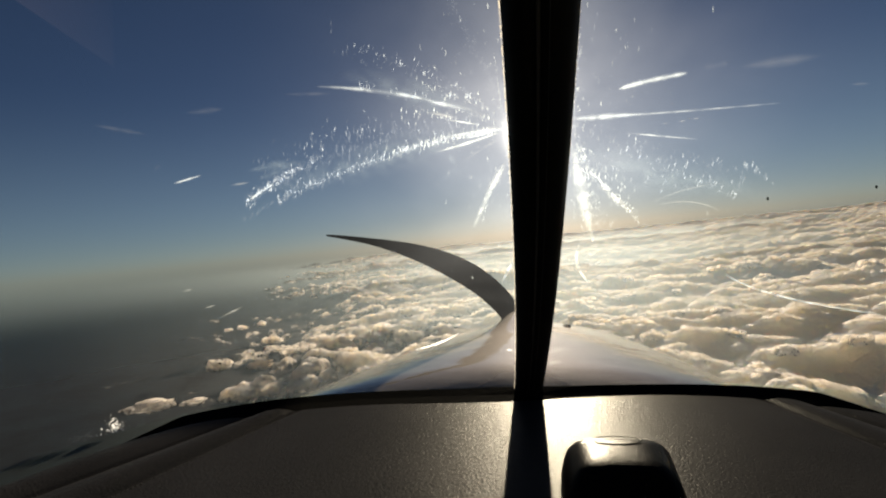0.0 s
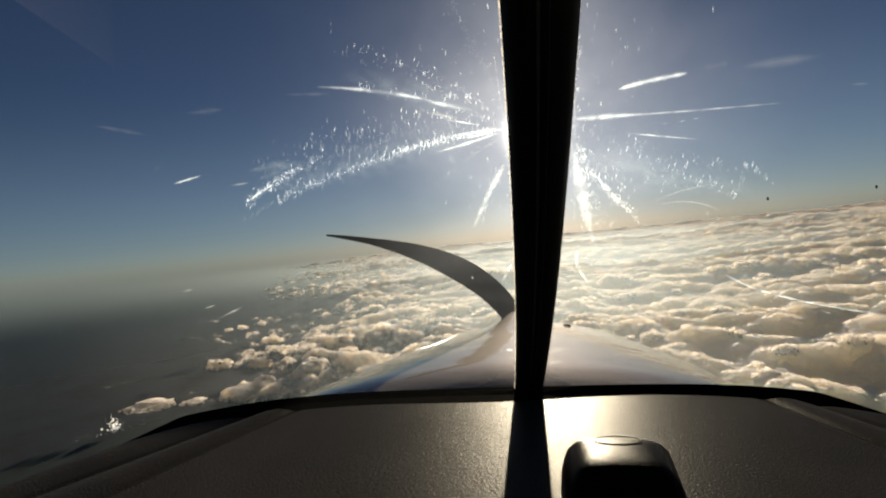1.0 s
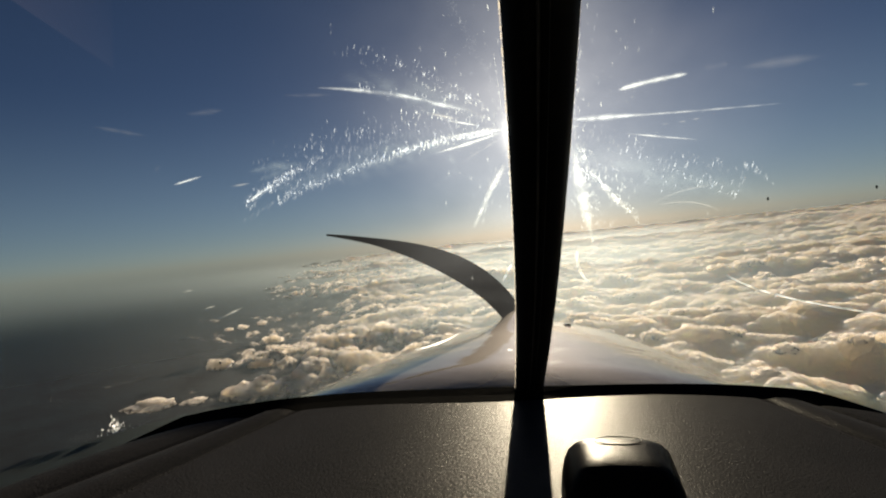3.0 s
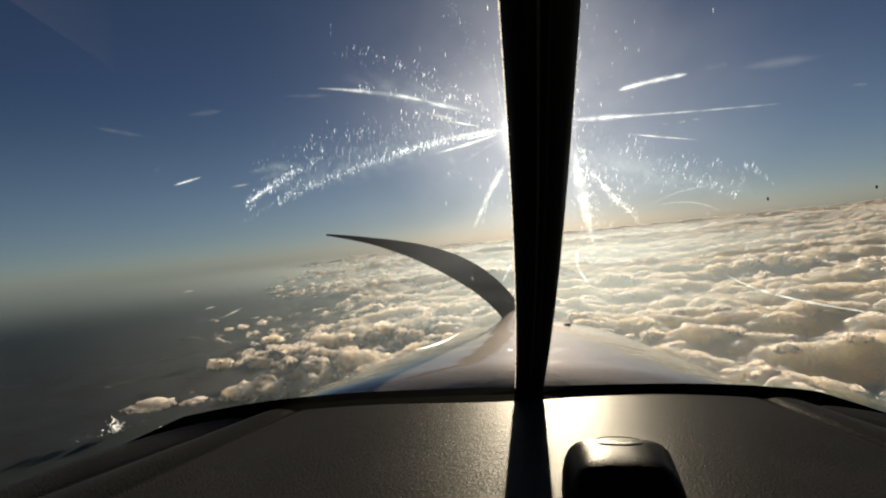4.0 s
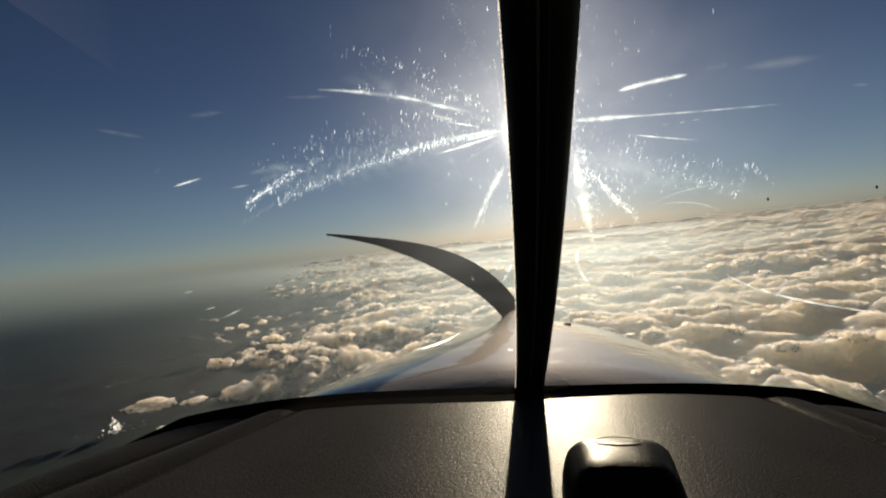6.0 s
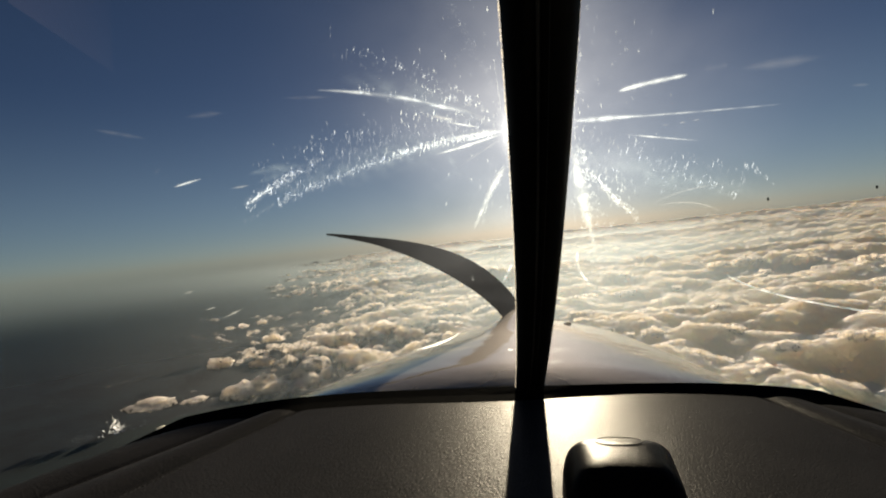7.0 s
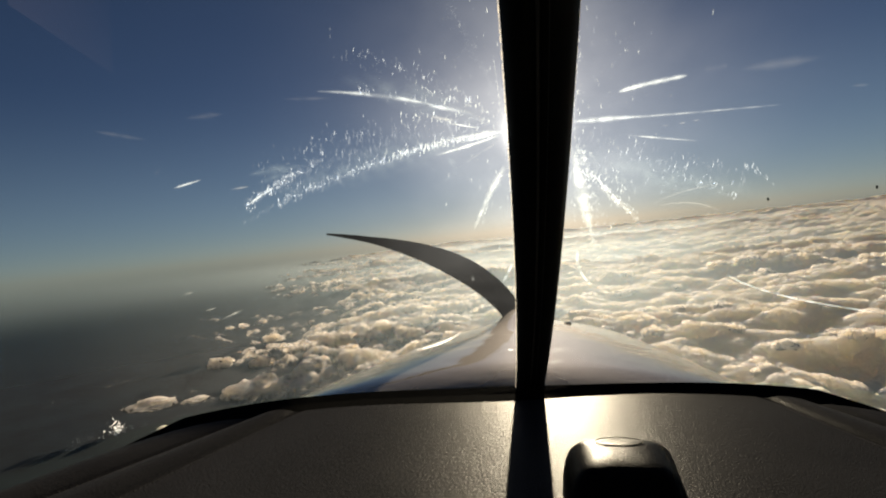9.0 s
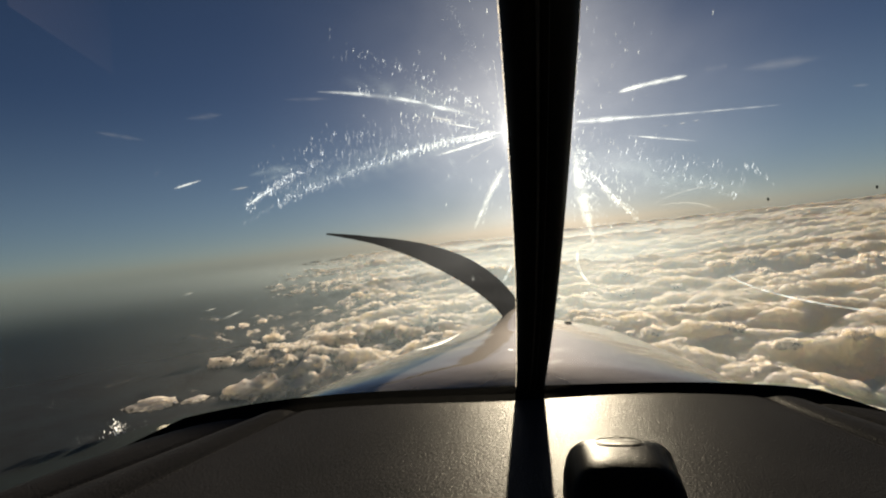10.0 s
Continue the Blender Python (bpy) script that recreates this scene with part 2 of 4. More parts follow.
HAZE = 0.0165
HAZE_MAT = make_haze()
CLOUD = make_cloud()
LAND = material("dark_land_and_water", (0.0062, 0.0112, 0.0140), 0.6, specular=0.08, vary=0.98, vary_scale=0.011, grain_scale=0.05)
# distance haze put into the material: far land clears onto the horizon's colour
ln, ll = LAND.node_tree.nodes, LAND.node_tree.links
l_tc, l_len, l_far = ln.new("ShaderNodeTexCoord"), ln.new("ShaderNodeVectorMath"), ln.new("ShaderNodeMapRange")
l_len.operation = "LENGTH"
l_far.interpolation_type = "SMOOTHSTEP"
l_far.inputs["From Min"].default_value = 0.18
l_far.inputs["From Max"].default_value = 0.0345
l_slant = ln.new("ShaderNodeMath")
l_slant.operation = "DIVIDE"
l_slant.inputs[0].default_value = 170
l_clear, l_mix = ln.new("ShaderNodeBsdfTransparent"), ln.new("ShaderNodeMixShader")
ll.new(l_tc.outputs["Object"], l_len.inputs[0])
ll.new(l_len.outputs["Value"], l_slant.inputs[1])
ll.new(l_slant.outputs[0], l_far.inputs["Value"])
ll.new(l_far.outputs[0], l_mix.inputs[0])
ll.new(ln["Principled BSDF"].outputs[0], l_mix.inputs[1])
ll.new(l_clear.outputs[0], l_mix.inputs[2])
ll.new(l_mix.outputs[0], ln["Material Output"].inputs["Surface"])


# ---- building helpers ----
def mesh_from(name, verts, faces, mat, smooth=True):
    me = bpy.data.meshes.new(name)
    me.from_pydata([tuple(v) for v in verts], [], [tuple(f) for f in faces])
    me.materials.append(mat)
    if smooth:
        me.shade_smooth()
    me.update()
    return me


def part(name, bm, mat, parent, label=""):
    me = bpy.data.meshes.new(name)
    bmesh.ops.recalc_face_normals(bm, faces=bm.faces[:])
    bm.to_mesh(me)
    bm.free()
    me.materials.append(mat)
    me.shade_smooth()
    return link(name, me, parent, label)


def link(name, me, parent, label=""):
    ob = new(name, me)
    ob.parent = parent
    return tagged(ob, label)


def loft(rings, closed=False, caps=False):
    """A bmesh through rows of points; every row has the same count."""
    bm = bmesh.new()
    rows = [[bm.verts.new(p) for p in r] for r in rings]
    for a, b in zip(rows, rows[1:]):
        k = len(a)
        for i in range(k if closed else k - 1):
            j = (i + 1) % k
            bm.faces.new((a[i], a[j], b[j], b[i]))
    if caps:
        bm.faces.new(rows[0][::-1])
        bm.faces.new(rows[-1])
    return bm


# ---- light aircraft ----
aircraft = new("light_aircraft")
aircraft.matrix_world = AIRCRAFT
tagged(aircraft, "small white single-propeller aircraft with dark vinyl glare shield, flying", "aircraft")

SILL = -0.25


def sill_point(a, n=4.0, port=0.69, starboard=0.62, ahead=0.943, back=0.0):
    """The canopy's foot: a squared-off half ellipse, a from -90 (port) to 90 (starboard), wider on the pilot's side of the seat."""
    s, c = math.sin(radians(a)), math.cos(radians(a))
    half = port if a < 0 else starboard
    return Vector((half * math.copysign(abs(s) ** (2 / n), s), back + ahead * abs(c) ** (2 / n), 0))


def post_point(t):
    """The canopy's middle line, from the foot over the head."""
    y = 0.945 * (1 - t) ** 2 + 2 * 0.4675 * t * (1 - t) - 0.10 * t * t
    z = -0.242 * (1 - t) ** 2 + 2 * 0.0825 * t * (1 - t) + 0.42 * t * t
    return Vector((-0.011 + 0.059 * t - 0.058 * t * t, y, z))


# canopy
ANGLES = [-90 + 2.25 * i for i in range(81)]
rings = []
for i in range(33):
    t = i / 32
    c = post_point(t)
    back = -0.40 * t
    lean = math.sqrt(max(0.0, 1 - (0.86 * (c.z - SILL) / 0.67) ** 2))
    n = 4.0 - 1.4 * t
    ring = [sill_point(a, n, 0.69 * lean, 0.62 * lean, c.y - back, back) + Vector((0, 0, c.z)) for a in ANGLES]
    ring = [Vector((ring[0].x, -0.75, c.z))] + ring + [Vector((ring[-1].x, -0.75, c.z))]
    rings.append(ring)
canopy_bm = loft(rings)
canopy_bm.normal_update()
canopy_tree = BVHTree.FromBMesh(canopy_bm)
canopy = part("canopy", canopy_bm, GLASS, aircraft, "clear scratched acrylic canopy hazed by sunlight")
canopy.visible_shadow = False
canopy.data.flip_normals()  # the faces look into the cabin

# glare shield: flat middle, two padded rolls along each flank

def crease(k, y, side):
    """How far out the seams of the padded rolls run, on the port (-1) or starboard (1) side."""
    if side < 0:
        return (0.630 - 0.277 * y, 0.788 - 0.400 * y)[k]
    return (0.525 - 0.225 * y, 0.6275 - 0.293 * y)[k]


def shield_height(x, y, hw):
    e, c0, c1 = abs(x), crease(0, y, x), crease(1, y, x)
    z = SILL - 0.002 * (e / 0.6) ** 2 + 0.02 * x * math.exp(-(x / 0.16) ** 2)
    for lo, hi in ((c0, c1), (c1, c1 + 0.105)):
        if lo < e < hi:
            u = (e - lo) / (hi - lo)
            z += (0.0065 if x < 0 else 0.0045) * math.sin(math.pi * u) ** 1.1
    z -= 0.0022 * math.exp(-((e - c0) / 0.005) ** 2) + 0.0022 * math.exp(-((e - c1) / 0.005) ** 2)
    return z - 0.012 * max(0, (e / hw - 0.985) / 0.015)


def shield_half(y, side):
    """Half the shield's width at y; the starboard side is narrower."""
    return (0.665 if side < 0 else 0.545) * (1 - min(0.9999, (y / 0.887)) ** 4) ** 0.25


def shield_ahead(x):
    """How much further forward the starboard edge lies."""
    u = max(0.0, min(1.0, (x + 0.05) / 0.25))
    return 1 + 0.017 * u * u * (3 - 2 * u)


QS = [-1 + 0.00625 * i for i in range(321)]
rows = []
for i in range(71):
    y = 0.43 + (0.884 - 0.43) * (1 - (1 - i / 70) ** 1.6)
    row = []
    for q in QS:
        hw = shield_half(y, q)
        row.append((q * hw, y * shield_ahead(q * hw), shield_height(q * hw, y, hw)))
    rows.append(row)
# the rounded lip and the face towards the cabin
first = rows[0]
lip = []
for k in range(7):
    b = radians(15 * (7 - k))
    lip.append([(x, 0.43 - 0.02 * math.sin(b), z - 0.02 + 0.02 * math.cos(b)) for x, y, z in first])
face = [[(x, 0.445, z - 0.32) for x, y, z in first]]
part("glare_shield", loft(face + lip + rows), VINYL, aircraft, "dark grey grained vinyl glare shield with padded rolls")

# stitches along the seams
for side in (-1, 1):
    for k in (0, 1):
        bm = bmesh.new()
        for i in range(70):
            y = 0.44 + 0.0058 * i
            hw = shield_half(y, side)
            x = crease(k, y, side) - 0.007
            if x > hw * 0.95:
                continue
            m = Matrix.Translation((side * x, y, shield_height(side * x, y, hw) + 0.0003)) @ Matrix.Diagonal((0.0006, 0.0017, 0.0005, 1))
            bmesh.ops.create_icosphere(bm, subdivisions=1, radius=1, matrix=m)
        tagged(part("stitching", bm, STITCH, aircraft, "row of small dark stitches along a padded roll"), kind="stuff")

# rail along the canopy's foot
rail = []
for i in range(181):
    a = -90 + i
    inner, outer = sill_point(a, 4.0, 0.662, 0.543, 0.882), sill_point(a, 4.0, 0.685, 0.570, 0.943)
    inner.y *= shield_ahead(inner.x)
    e = abs(outer.x) / (0.685 if a < 0 else 0.57)
    sink = max(0.0, e - 0.82) * 0.25 if a < 0 else max(0.0, e - 0.72) * 0.16
    outer.x = max(outer.x, -0.640)
    low, top = Vector((0, 0, SILL - 0.003 - 1.3 * sink)), Vector((0, 0, SILL + 0.0078 - sink))
    run = outer - inner
    rail.append([inner + low - Vector((0, 0, 0.03)), inner + low, inner + run * 0.5 + (low * 0.5 + top * 0.5), inner + run * 0.95 + top,
                 outer + top - Vector((0, 0, 0.003)), outer + run * 0.4 + top - Vector((0, 0, 0.03)), outer + low - Vector((0, 0, 0.05))])
canopy_rail = part("canopy_rail", loft(rail, closed=True, caps=True), RUBBER, aircraft, "black rubber rail along the foot of the canopy")
canopy_rail.data.shade_flat()

# centre post
post = []
for i in range(49):
    t = 0.005 + 0.93 * i / 48
    c, d = post_point(t), (post_point(t + 0.01) - post_point(t - 0.01)).normalized()
    up = Vector((1, 0, 0)).cross(d).normalized()
    inn = up if up.z < 0 else -up
    if inn.z > 0:
        inn = -inn
    w = 0.0229 + 0.0011 * math.sin(math.pi * t)
    sec = [(-w, 0.003), (-w, 0.012), (-w + 0.006, 0.020), (-0.006, 0.024), (-0.004, 0.021), (0.0, 0.021), (0.002, 0.025),
           (w - 0.006, 0.020), (w, 0.012), (w, 0.003)]
    post.append([c + Vector((x, 0, 0)) + inn * h for x, h in sec])
centre_post = part("centre_post", loft(post, closed=True, caps=True), POST, aircraft, "matt black windscreen centre post")
# raised seam bead; the post's thin highlight is put into its lighter grey
bead = []
for i in range(49):
    t = 0.03 + 0.85 * i / 48
    c, d = post_point(t), (post_point(t + 0.01) - post_point(t - 0.01)).normalized()
    up = Vector((1, 0, 0)).cross(d).normalized()
    inn = -up if up.z > 0 else up
    bead.append([c + Vector((-0.002 + 0.0012 * math.cos(radians(60 * k)), 0, 0)) + inn * (0.0215 + 0.0012 * math.sin(radians(60 * k))) for k in range(6)])
part("seam_bead", loft(bead, closed=True, caps=True), SEAM, centre_post, "thin grey bead along the post")

# the post's bright rim, added as pale beads lit through by the sun
for side in (-1, 1):
    bead = []
    for i in range(49):
        t = 0.005 + 0.90 * i / 48
        c, d = post_point(t), (post_point(t + 0.01) - post_point(t - 0.01)).normalized()
        up = Vector((1, 0, 0)).cross(d).normalized()
        inn = -up if up.z > 0 else up
        w = 0.0229 + 0.0011 * math.sin(math.pi * t) + 0.0004
        r = 0.0010 * (0.8 + 0.5 * noise.noise((t * 30, side, 0)))
        bead.append([c + Vector((side * w + r * math.cos(radians(60 * k)), 0, 0)) + inn * (0.006 + r * math.sin(radians(60 * k))) for k in range(6)])
    strip = part("rim_bead", loft(bead, closed=True, caps=True), RIM_GLOW, centre_post, "thin pale bead added along the post as its bright rim")
    strip.data.attributes.new("film", "FLOAT", "POINT").data.foreach_set("value", [0.7] * len(strip.data.vertices))
# a second fold line on the post's starboard face
fold = []
for i in range(49):
    t = 0.03 + 0.85 * i / 48
    c, d = post_point(t), (post_point(t + 0.01) - post_point(t - 0.01)).normalized()
    up = Vector((1, 0, 0)).cross(d).normalized()
    inn = -up if up.z > 0 else up
    fold.append([c + Vector((0.0045 + 0.0008 * math.cos(radians(60 * k)), 0, 0)) + inn * (0.0235 + 0.0008 * math.sin(radians(60 * k))) for k in range(6)])
part("fold_line", loft(fold, closed=True, caps=True), FOLD, centre_post, "faint raised fold along the post")

# cowling: a low ridge along the middle, shoulders that roll over to the sides
def cowl_height(x, u):
    """The cowling's top at x from its middle line, u from the windscreen (0) to the nose (1)."""
    k = 0.55 + 0.45 * u
    e = math.sqrt(x * x + 0.0016) - 0.04
    z = -0.2283 - 0.0446 * u + 0.0118 * math.sin(math.pi * u) - 0.02 * max(0.0, 1 - u / 0.15) ** 2 - k * (0.144 * e + 0.248 * x * x) - 0.03 * max(0.0, (u - 0.93) / 0.07) ** 2
    over = 0.02 * math.log(1 + math.exp(min(30.0, (abs(x) - (0.518 - 0.202 * u)) / 0.02)))
    # the fairing behind the spinner rises out of the nose
    s, c = min(1.0, max(0.0, (u - 0.5) / 0.42)), min(1.0, abs(x + 0.025) / 0.125)
    z += 0.040 * s * s * (3 - 2 * s) * math.cos(0.5 * math.pi * c) ** 2
    return z - 0.75 * over - 8.0 * over * over


cowl = []
for i in range(-1, 61):
    u = max(0, i) / 60
    half = 0.68 - 0.12 * u
    ring = []
    for k in range(129):
        x = half * (-1 + k / 64)
        ring.append((x + 0.013 - 0.078 * (1 - u), 0.945 + 1.10 * u + 0.004 * min(0, i), cowl_height(x, u) + 0.06 * min(0, i)))
    cowl.append(ring)
nose = [[(x * k, 2.04 + 0.05 * (1 - k * k), -0.40 + (z + 0.40) * k) for x, y, z in cowl[-1]] for k in (0.97, 0.9, 0.8, 0.6, 0.3)]
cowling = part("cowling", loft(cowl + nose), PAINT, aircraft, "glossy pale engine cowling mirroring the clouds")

# small dark latch on the cowling's top
latch = []
for z, r in ((0.0, 0.010), (0.004, 0.010), (0.006, 0.007), (0.007, 0.002)):
    latch.append([(0.137 + r * 1.3 * math.cos(radians(30 * k)), 1.86 + r * math.sin(radians(30 * k)), cowl_height(0.137, 0.832) - 0.001 + z) for k in range(12)])
part("cowling_latch", loft(latch, closed=True, caps=True), RUBBER, cowling, "small dark latch on the cowling")

# propeller
HUB = Vector((0.0, 2.17, -0.46))
propeller = new("propeller")
propeller.parent = aircraft
propeller.location = HUB
tagged(propeller, "dark grey two-bladed propeller with curved blades")
spin = []
for i in range(13):
    u = i / 12
    r = 0.11 * math.sqrt(max(0.0, 1 - u ** 2.2)) + 0.001
    spin.append([(r * math.cos(radians(15 * k)), -0.05 + 0.26 * u, r * math.sin(radians(15 * k))) for k in range(24)])
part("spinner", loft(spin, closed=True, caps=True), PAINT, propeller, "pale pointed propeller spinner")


def blade_mesh():
    """A sabre-shaped blade: the middle line is a curve, the chord tapers to the tip, the section is a thin aerofoil that twists."""
    p0, p1, p2, p3 = (Vector(v) for v in ((0.0, 0, 0.03), (-0.02, 0, 0.28), (-0.26, 0, 0.465), (-0.785, 0, 0.548)))
    rings = []
    for i in range(41):
        t = i / 40
        c = p0 * (1 - t) ** 3 + p1 * 3 * t * (1 - t) ** 2 + p2 * 3 * t * t * (1 - t) + p3 * t ** 3
        d = (p1 - p0) * 3 * (1 - t) ** 2 + (p2 - p1) * 6 * t * (1 - t) + (p3 - p2) * 3 * t * t
        d.normalize()
        side = Vector((-d.z, 0, d.x))
        chord = (0.060 + 0.053 * math.sin(math.pi * min(1, t * 1.15)) ** 0.8) * (1 - 0.88 * max(0, (t - 0.5) / 0.5) ** 1.7)
        twist = radians(38 - 26 * t)
        across = side * math.cos(twist) + Vector((0, 1, 0)) * math.sin(twist)
        thick = d.cross(across).normalized()
        ring = []
        for k in range(16):
            b = 2 * math.pi * k / 16
            ring.append(c + across * (chord / 2 * math.cos(b)) + thick * (chord * (0.16 - 0.09 * t) / 2 * math.sin(b)))
        rings.append(ring)
    return loft(rings, closed=True, caps=True)


blade = part("blade", blade_mesh(), BLADE, propeller, "dark grey curved propeller blade")
other = link("blade", blade.data, propeller, "dark grey curved propeller blade")
other.matrix_basis = pose(0, 0, 0, 0, 180, 0)

# cabin: sides, floor, rear wall, roof
hull = []
for dz, sc in ((-0.03, 0.93), (-0.06, 0.93), (-0.3, 0.96), (-0.55, 0.9), (-0.75, 0.75)):
    ring = [sill_point(a) * sc + Vector((0, 0, SILL - 0.008 + dz)) for a in ANGLES]
    ring = [Vector((ring[0].x, -0.75, ring[0].z))] + ring + [Vector((ring[-1].x, -0.75, ring[-1].z))]
    hull.append(ring)
part("fuselage_side", loft(hull), TRIM, aircraft, "dark trimmed cabin side wall")
floor_bm = bmesh.new()
floor_bm.faces.new([floor_bm.verts.new(p + Vector((0, 0, 0.001))) for p in hull[-1]])
part("cabin_floor", floor_bm, TRIM, aircraft)
rear = [[Vector((x * 0.655 - 0.035, -0.75, SILL - 0.75 + 0.75 * k / 6)) for x in (-1, -0.5, 0, 0.5, 1)] for k in range(7)]
rear += [[Vector((rings[j][0].x + (rings[j][-1].x - rings[j][0].x) * f, -0.75, rings[j][0].z)) for f in (0, 0.25, 0.5, 0.75, 1)] for j in range(1, 33, 4)]
part("rear_bulkhead", loft(rear), TRIM, aircraft, "dark trimmed cabin rear wall")
roof = [[(rings[-1][k].x * f, rings[-1][k].y * f - 0.75 * (1 - f), 0.42 + 0.02 * (1 - f * f)) for k in range(len(rings[-1]))] for f in (1.0, 0.7, 0.4, 0.1)]
part("cabin_roof", loft(roof), TRIM, aircraft, "dark cabin roof panel")


# ---- smears, dried drops and painted glare on the canopy ----
def on_canopy(az, el, lift=0.0015):
    """Where the line of sight from the seat at this azimuth and elevation meets the acrylic, just inside it."""
    d = Vector((math.sin(radians(az)) * math.cos(radians(el)), math.cos(radians(az)) * math.cos(radians(el)), math.sin(radians(el))))
    place, normal, index, dist = canopy_tree.ray_cast(EYE, d)
    return (place - d * lift) if place else None


def streak(points, width, mat, label, ends=0.35):
    """A long thin film, dried smear and painted glare alike, through two or three (azimuth, elevation) marks."""
    rows = []
    n = 28
    for i in range(n + 1):
        t = i / n
        if len(points) == 2:
            az = points[0][0] + (points[1][0] - points[0][0]) * t
            el = points[0][1] + (points[1][1] - points[0][1]) * t
        else:
            az = points[0][0] * (1 - t) ** 2 + 2 * points[1][0] * t * (1 - t) + points[2][0] * t * t
            el = points[0][1] * (1 - t) ** 2 + 2 * points[1][1] * t * (1 - t) + points[2][1] * t * t
        rows.append((az, el))
    da, de = rows[-1][0] - rows[0][0], rows[-1][1] - rows[0][1]
    k = math.hypot(da, de)
    na, ne = -de / k, da / k
    verts, faces, film = [], [], []
    for i, (az, el) in enumerate(rows):
        t = i / n
        along = min(1, t / ends) * min(1, (1 - t) / ends)
        w = width * 1.3 * (0.35 + 0.65 * along) * (0.95 + 0.25 * noise.noise((az * 3, el * 3, 0.3)))
        for side, f in ((-1, 0.0), (-0.5, 0.45), (0, 1.0), (0.5, 0.45), (1, 0.0)):
            verts.append(on_canopy(az + na * w * side, el + ne * w * side))
            film.append(f * along ** 0.7)
    for i in range(n):
        for k in range(4):
            faces.append((i * 5 + k, i * 5 + k + 1, i * 5 + k + 6, i * 5 + k + 5))
    film_part("smear", verts, faces, film, mat, label)


def film_part(name, verts, faces, film, mat, label):
    me = mesh_from(name, verts, faces, mat)
    me.attributes.new("film", "FLOAT", "POINT").data.foreach_set("value", film)
    return link(name, me, canopy, label)


BRIGHT, PALE = "bright sunlit smear and glare streak on the acrylic", "faint pale smear and glint streak on the acrylic"
streak([(-19.5, 16.66), (-12, 16.4), (-6.5, 14.6)], 0.22, SMEAR, BRIGHT)
streak([(-8.2, 14.9), (-6.2, 14.6), (-4.1, 13.9)], 0.24, SMEAR, BRIGHT, 0.4)
streak([(-33.4, 7.4), (-30.9, 8.2)], 0.10, SMEAR, BRIGHT, 0.2)
streak([(-26.9, 5.6), (-25.6, 6.6), (-24.2, 7.35)], 0.13, SMEAR, BRIGHT, 0.2)
# spikes and flares of glare port of the sun, put in as films
streak([(-6.4, 13.1), (-2.8, 12.3)], 0.09, FLARE, BRIGHT, 0.5)
streak([(-6.2, 15.0), (-0.2, 12.2)], 0.09, MID, PALE, 0.6)
streak([(-5.6, 8.4), (-0.2, 11.3)], 0.12, MID, PALE, 0.6)
streak([(-7.5, 11.2), (-3.5, 11.85), (0.3, 11.7)], 0.20, FLARE, BRIGHT, 0.7)
streak([(-7.8, 9.85), (-4.1, 10.6), (-0.8, 11.45)], 0.15, FLARE, BRIGHT, 0.35)
streak([(-4.2, 1.8), (-2.4, 5.6), (-0.3, 8.6)], 0.42, FLARE, BRIGHT, 0.75)
streak([(-2.9, 5.0), (-1.6, 6.8), (0.0, 8.8)], 0.55, MID, PALE, 0.6)
streak([(6.0, 12.05), (13.9, 11.75), (25.0, 10.85)], 0.17, SMEAR, BRIGHT, 0.8)
streak([(6.0, 12.05), (9.1, 11.98), (13.5, 11.72)], 0.27, SMEAR, BRIGHT, 0.4)
streak([(11.1, 14.3), (14, 14.8), (17.5, 14.8)], 0.22, SMEAR, BRIGHT, 0.12)
streak([(11.6, 10.15), (14.3, 9.55), (18.1, 8.72)], 0.10, SMEAR, BRIGHT, 0.5)
for az, el in ((15.27, 10.56), (16.78, 10.56), (17.96, 10.62)):
    streak([(az - 0.32, el), (az + 0.32, el + 0.03)], 0.06, MID, PALE)
# the flare running down starboard of the sun, painted as overlapping films
streak([(6.3, 9.6), (7.0, 5.0), (7.9, -0.4)], 0.62, FLARE, BRIGHT, 0.5)
streak([(6.2, 9.0), (7.1, 5.0), (7.8, 1.0)], 0.85, MID, PALE, 0.5)
streak([(8.4, 5.7), (10.2, 4.0), (12.4, 1.8)], 0.32, MID, PALE, 0.4)
streak([(6.5, -0.5), (5.5, -2.6), (7.4, -4.5)], 0.22, FLARE, BRIGHT, 0.5)
streak([(-1.5, -3.8), (-0.3, -1.8)], 0.18, SMEAR, BRIGHT)
streak([(-22.9, 15.9), (-18, 16.0)], 0.18, FAINT, PALE)
streak([(-31.9, 13.9), (-28.6, 14.4)], 0.28, FAINT, PALE)
streak([(-39.5, 12.4), (-35.3, 11.8)], 0.20, FAINT, PALE)
streak([(18.9, 15.0), (20.9, 15.0)], 0.30, FAINT, PALE, 0.1)
streak([(21.9, 14.5), (28.2, 14.1)], 0.42, FAINT, PALE)
streak([(29.8, 11.4), (31.1, 11.2)], 0.12, FAINT, PALE)
streak([(-7.1, 9.5), (-4.0, 8.3), (-7.6, 6.9)], 0.24, SMEAR_GLOW, PALE, 0.3)
streak([(-6.3, 9.6), (-5.6, 8.5)], 0.30, SMEAR_GLOW, PALE)
streak([(13.4, 3.05), (16.5, 4.6), (20.4, 4.45)], 0.06, MID, PALE, 0.2)
streak([(14.2, 2.95), (17.6, 3.5), (19.6, 1.85)], 0.06, MID, PALE, 0.2)
streak([(19.6, -3.9), (22.5, -6.3), (31.6, -7.55)], 0.075, SMEAR, BRIGHT, 0.12)
# highlights seen on the cowling, painted as streaks on the acrylic (next five)
streak([(-11.2, -10.25), (-8.2, -9.95), (-6.2, -8.75)], 0.11, GLINT, BRIGHT, 0.5)
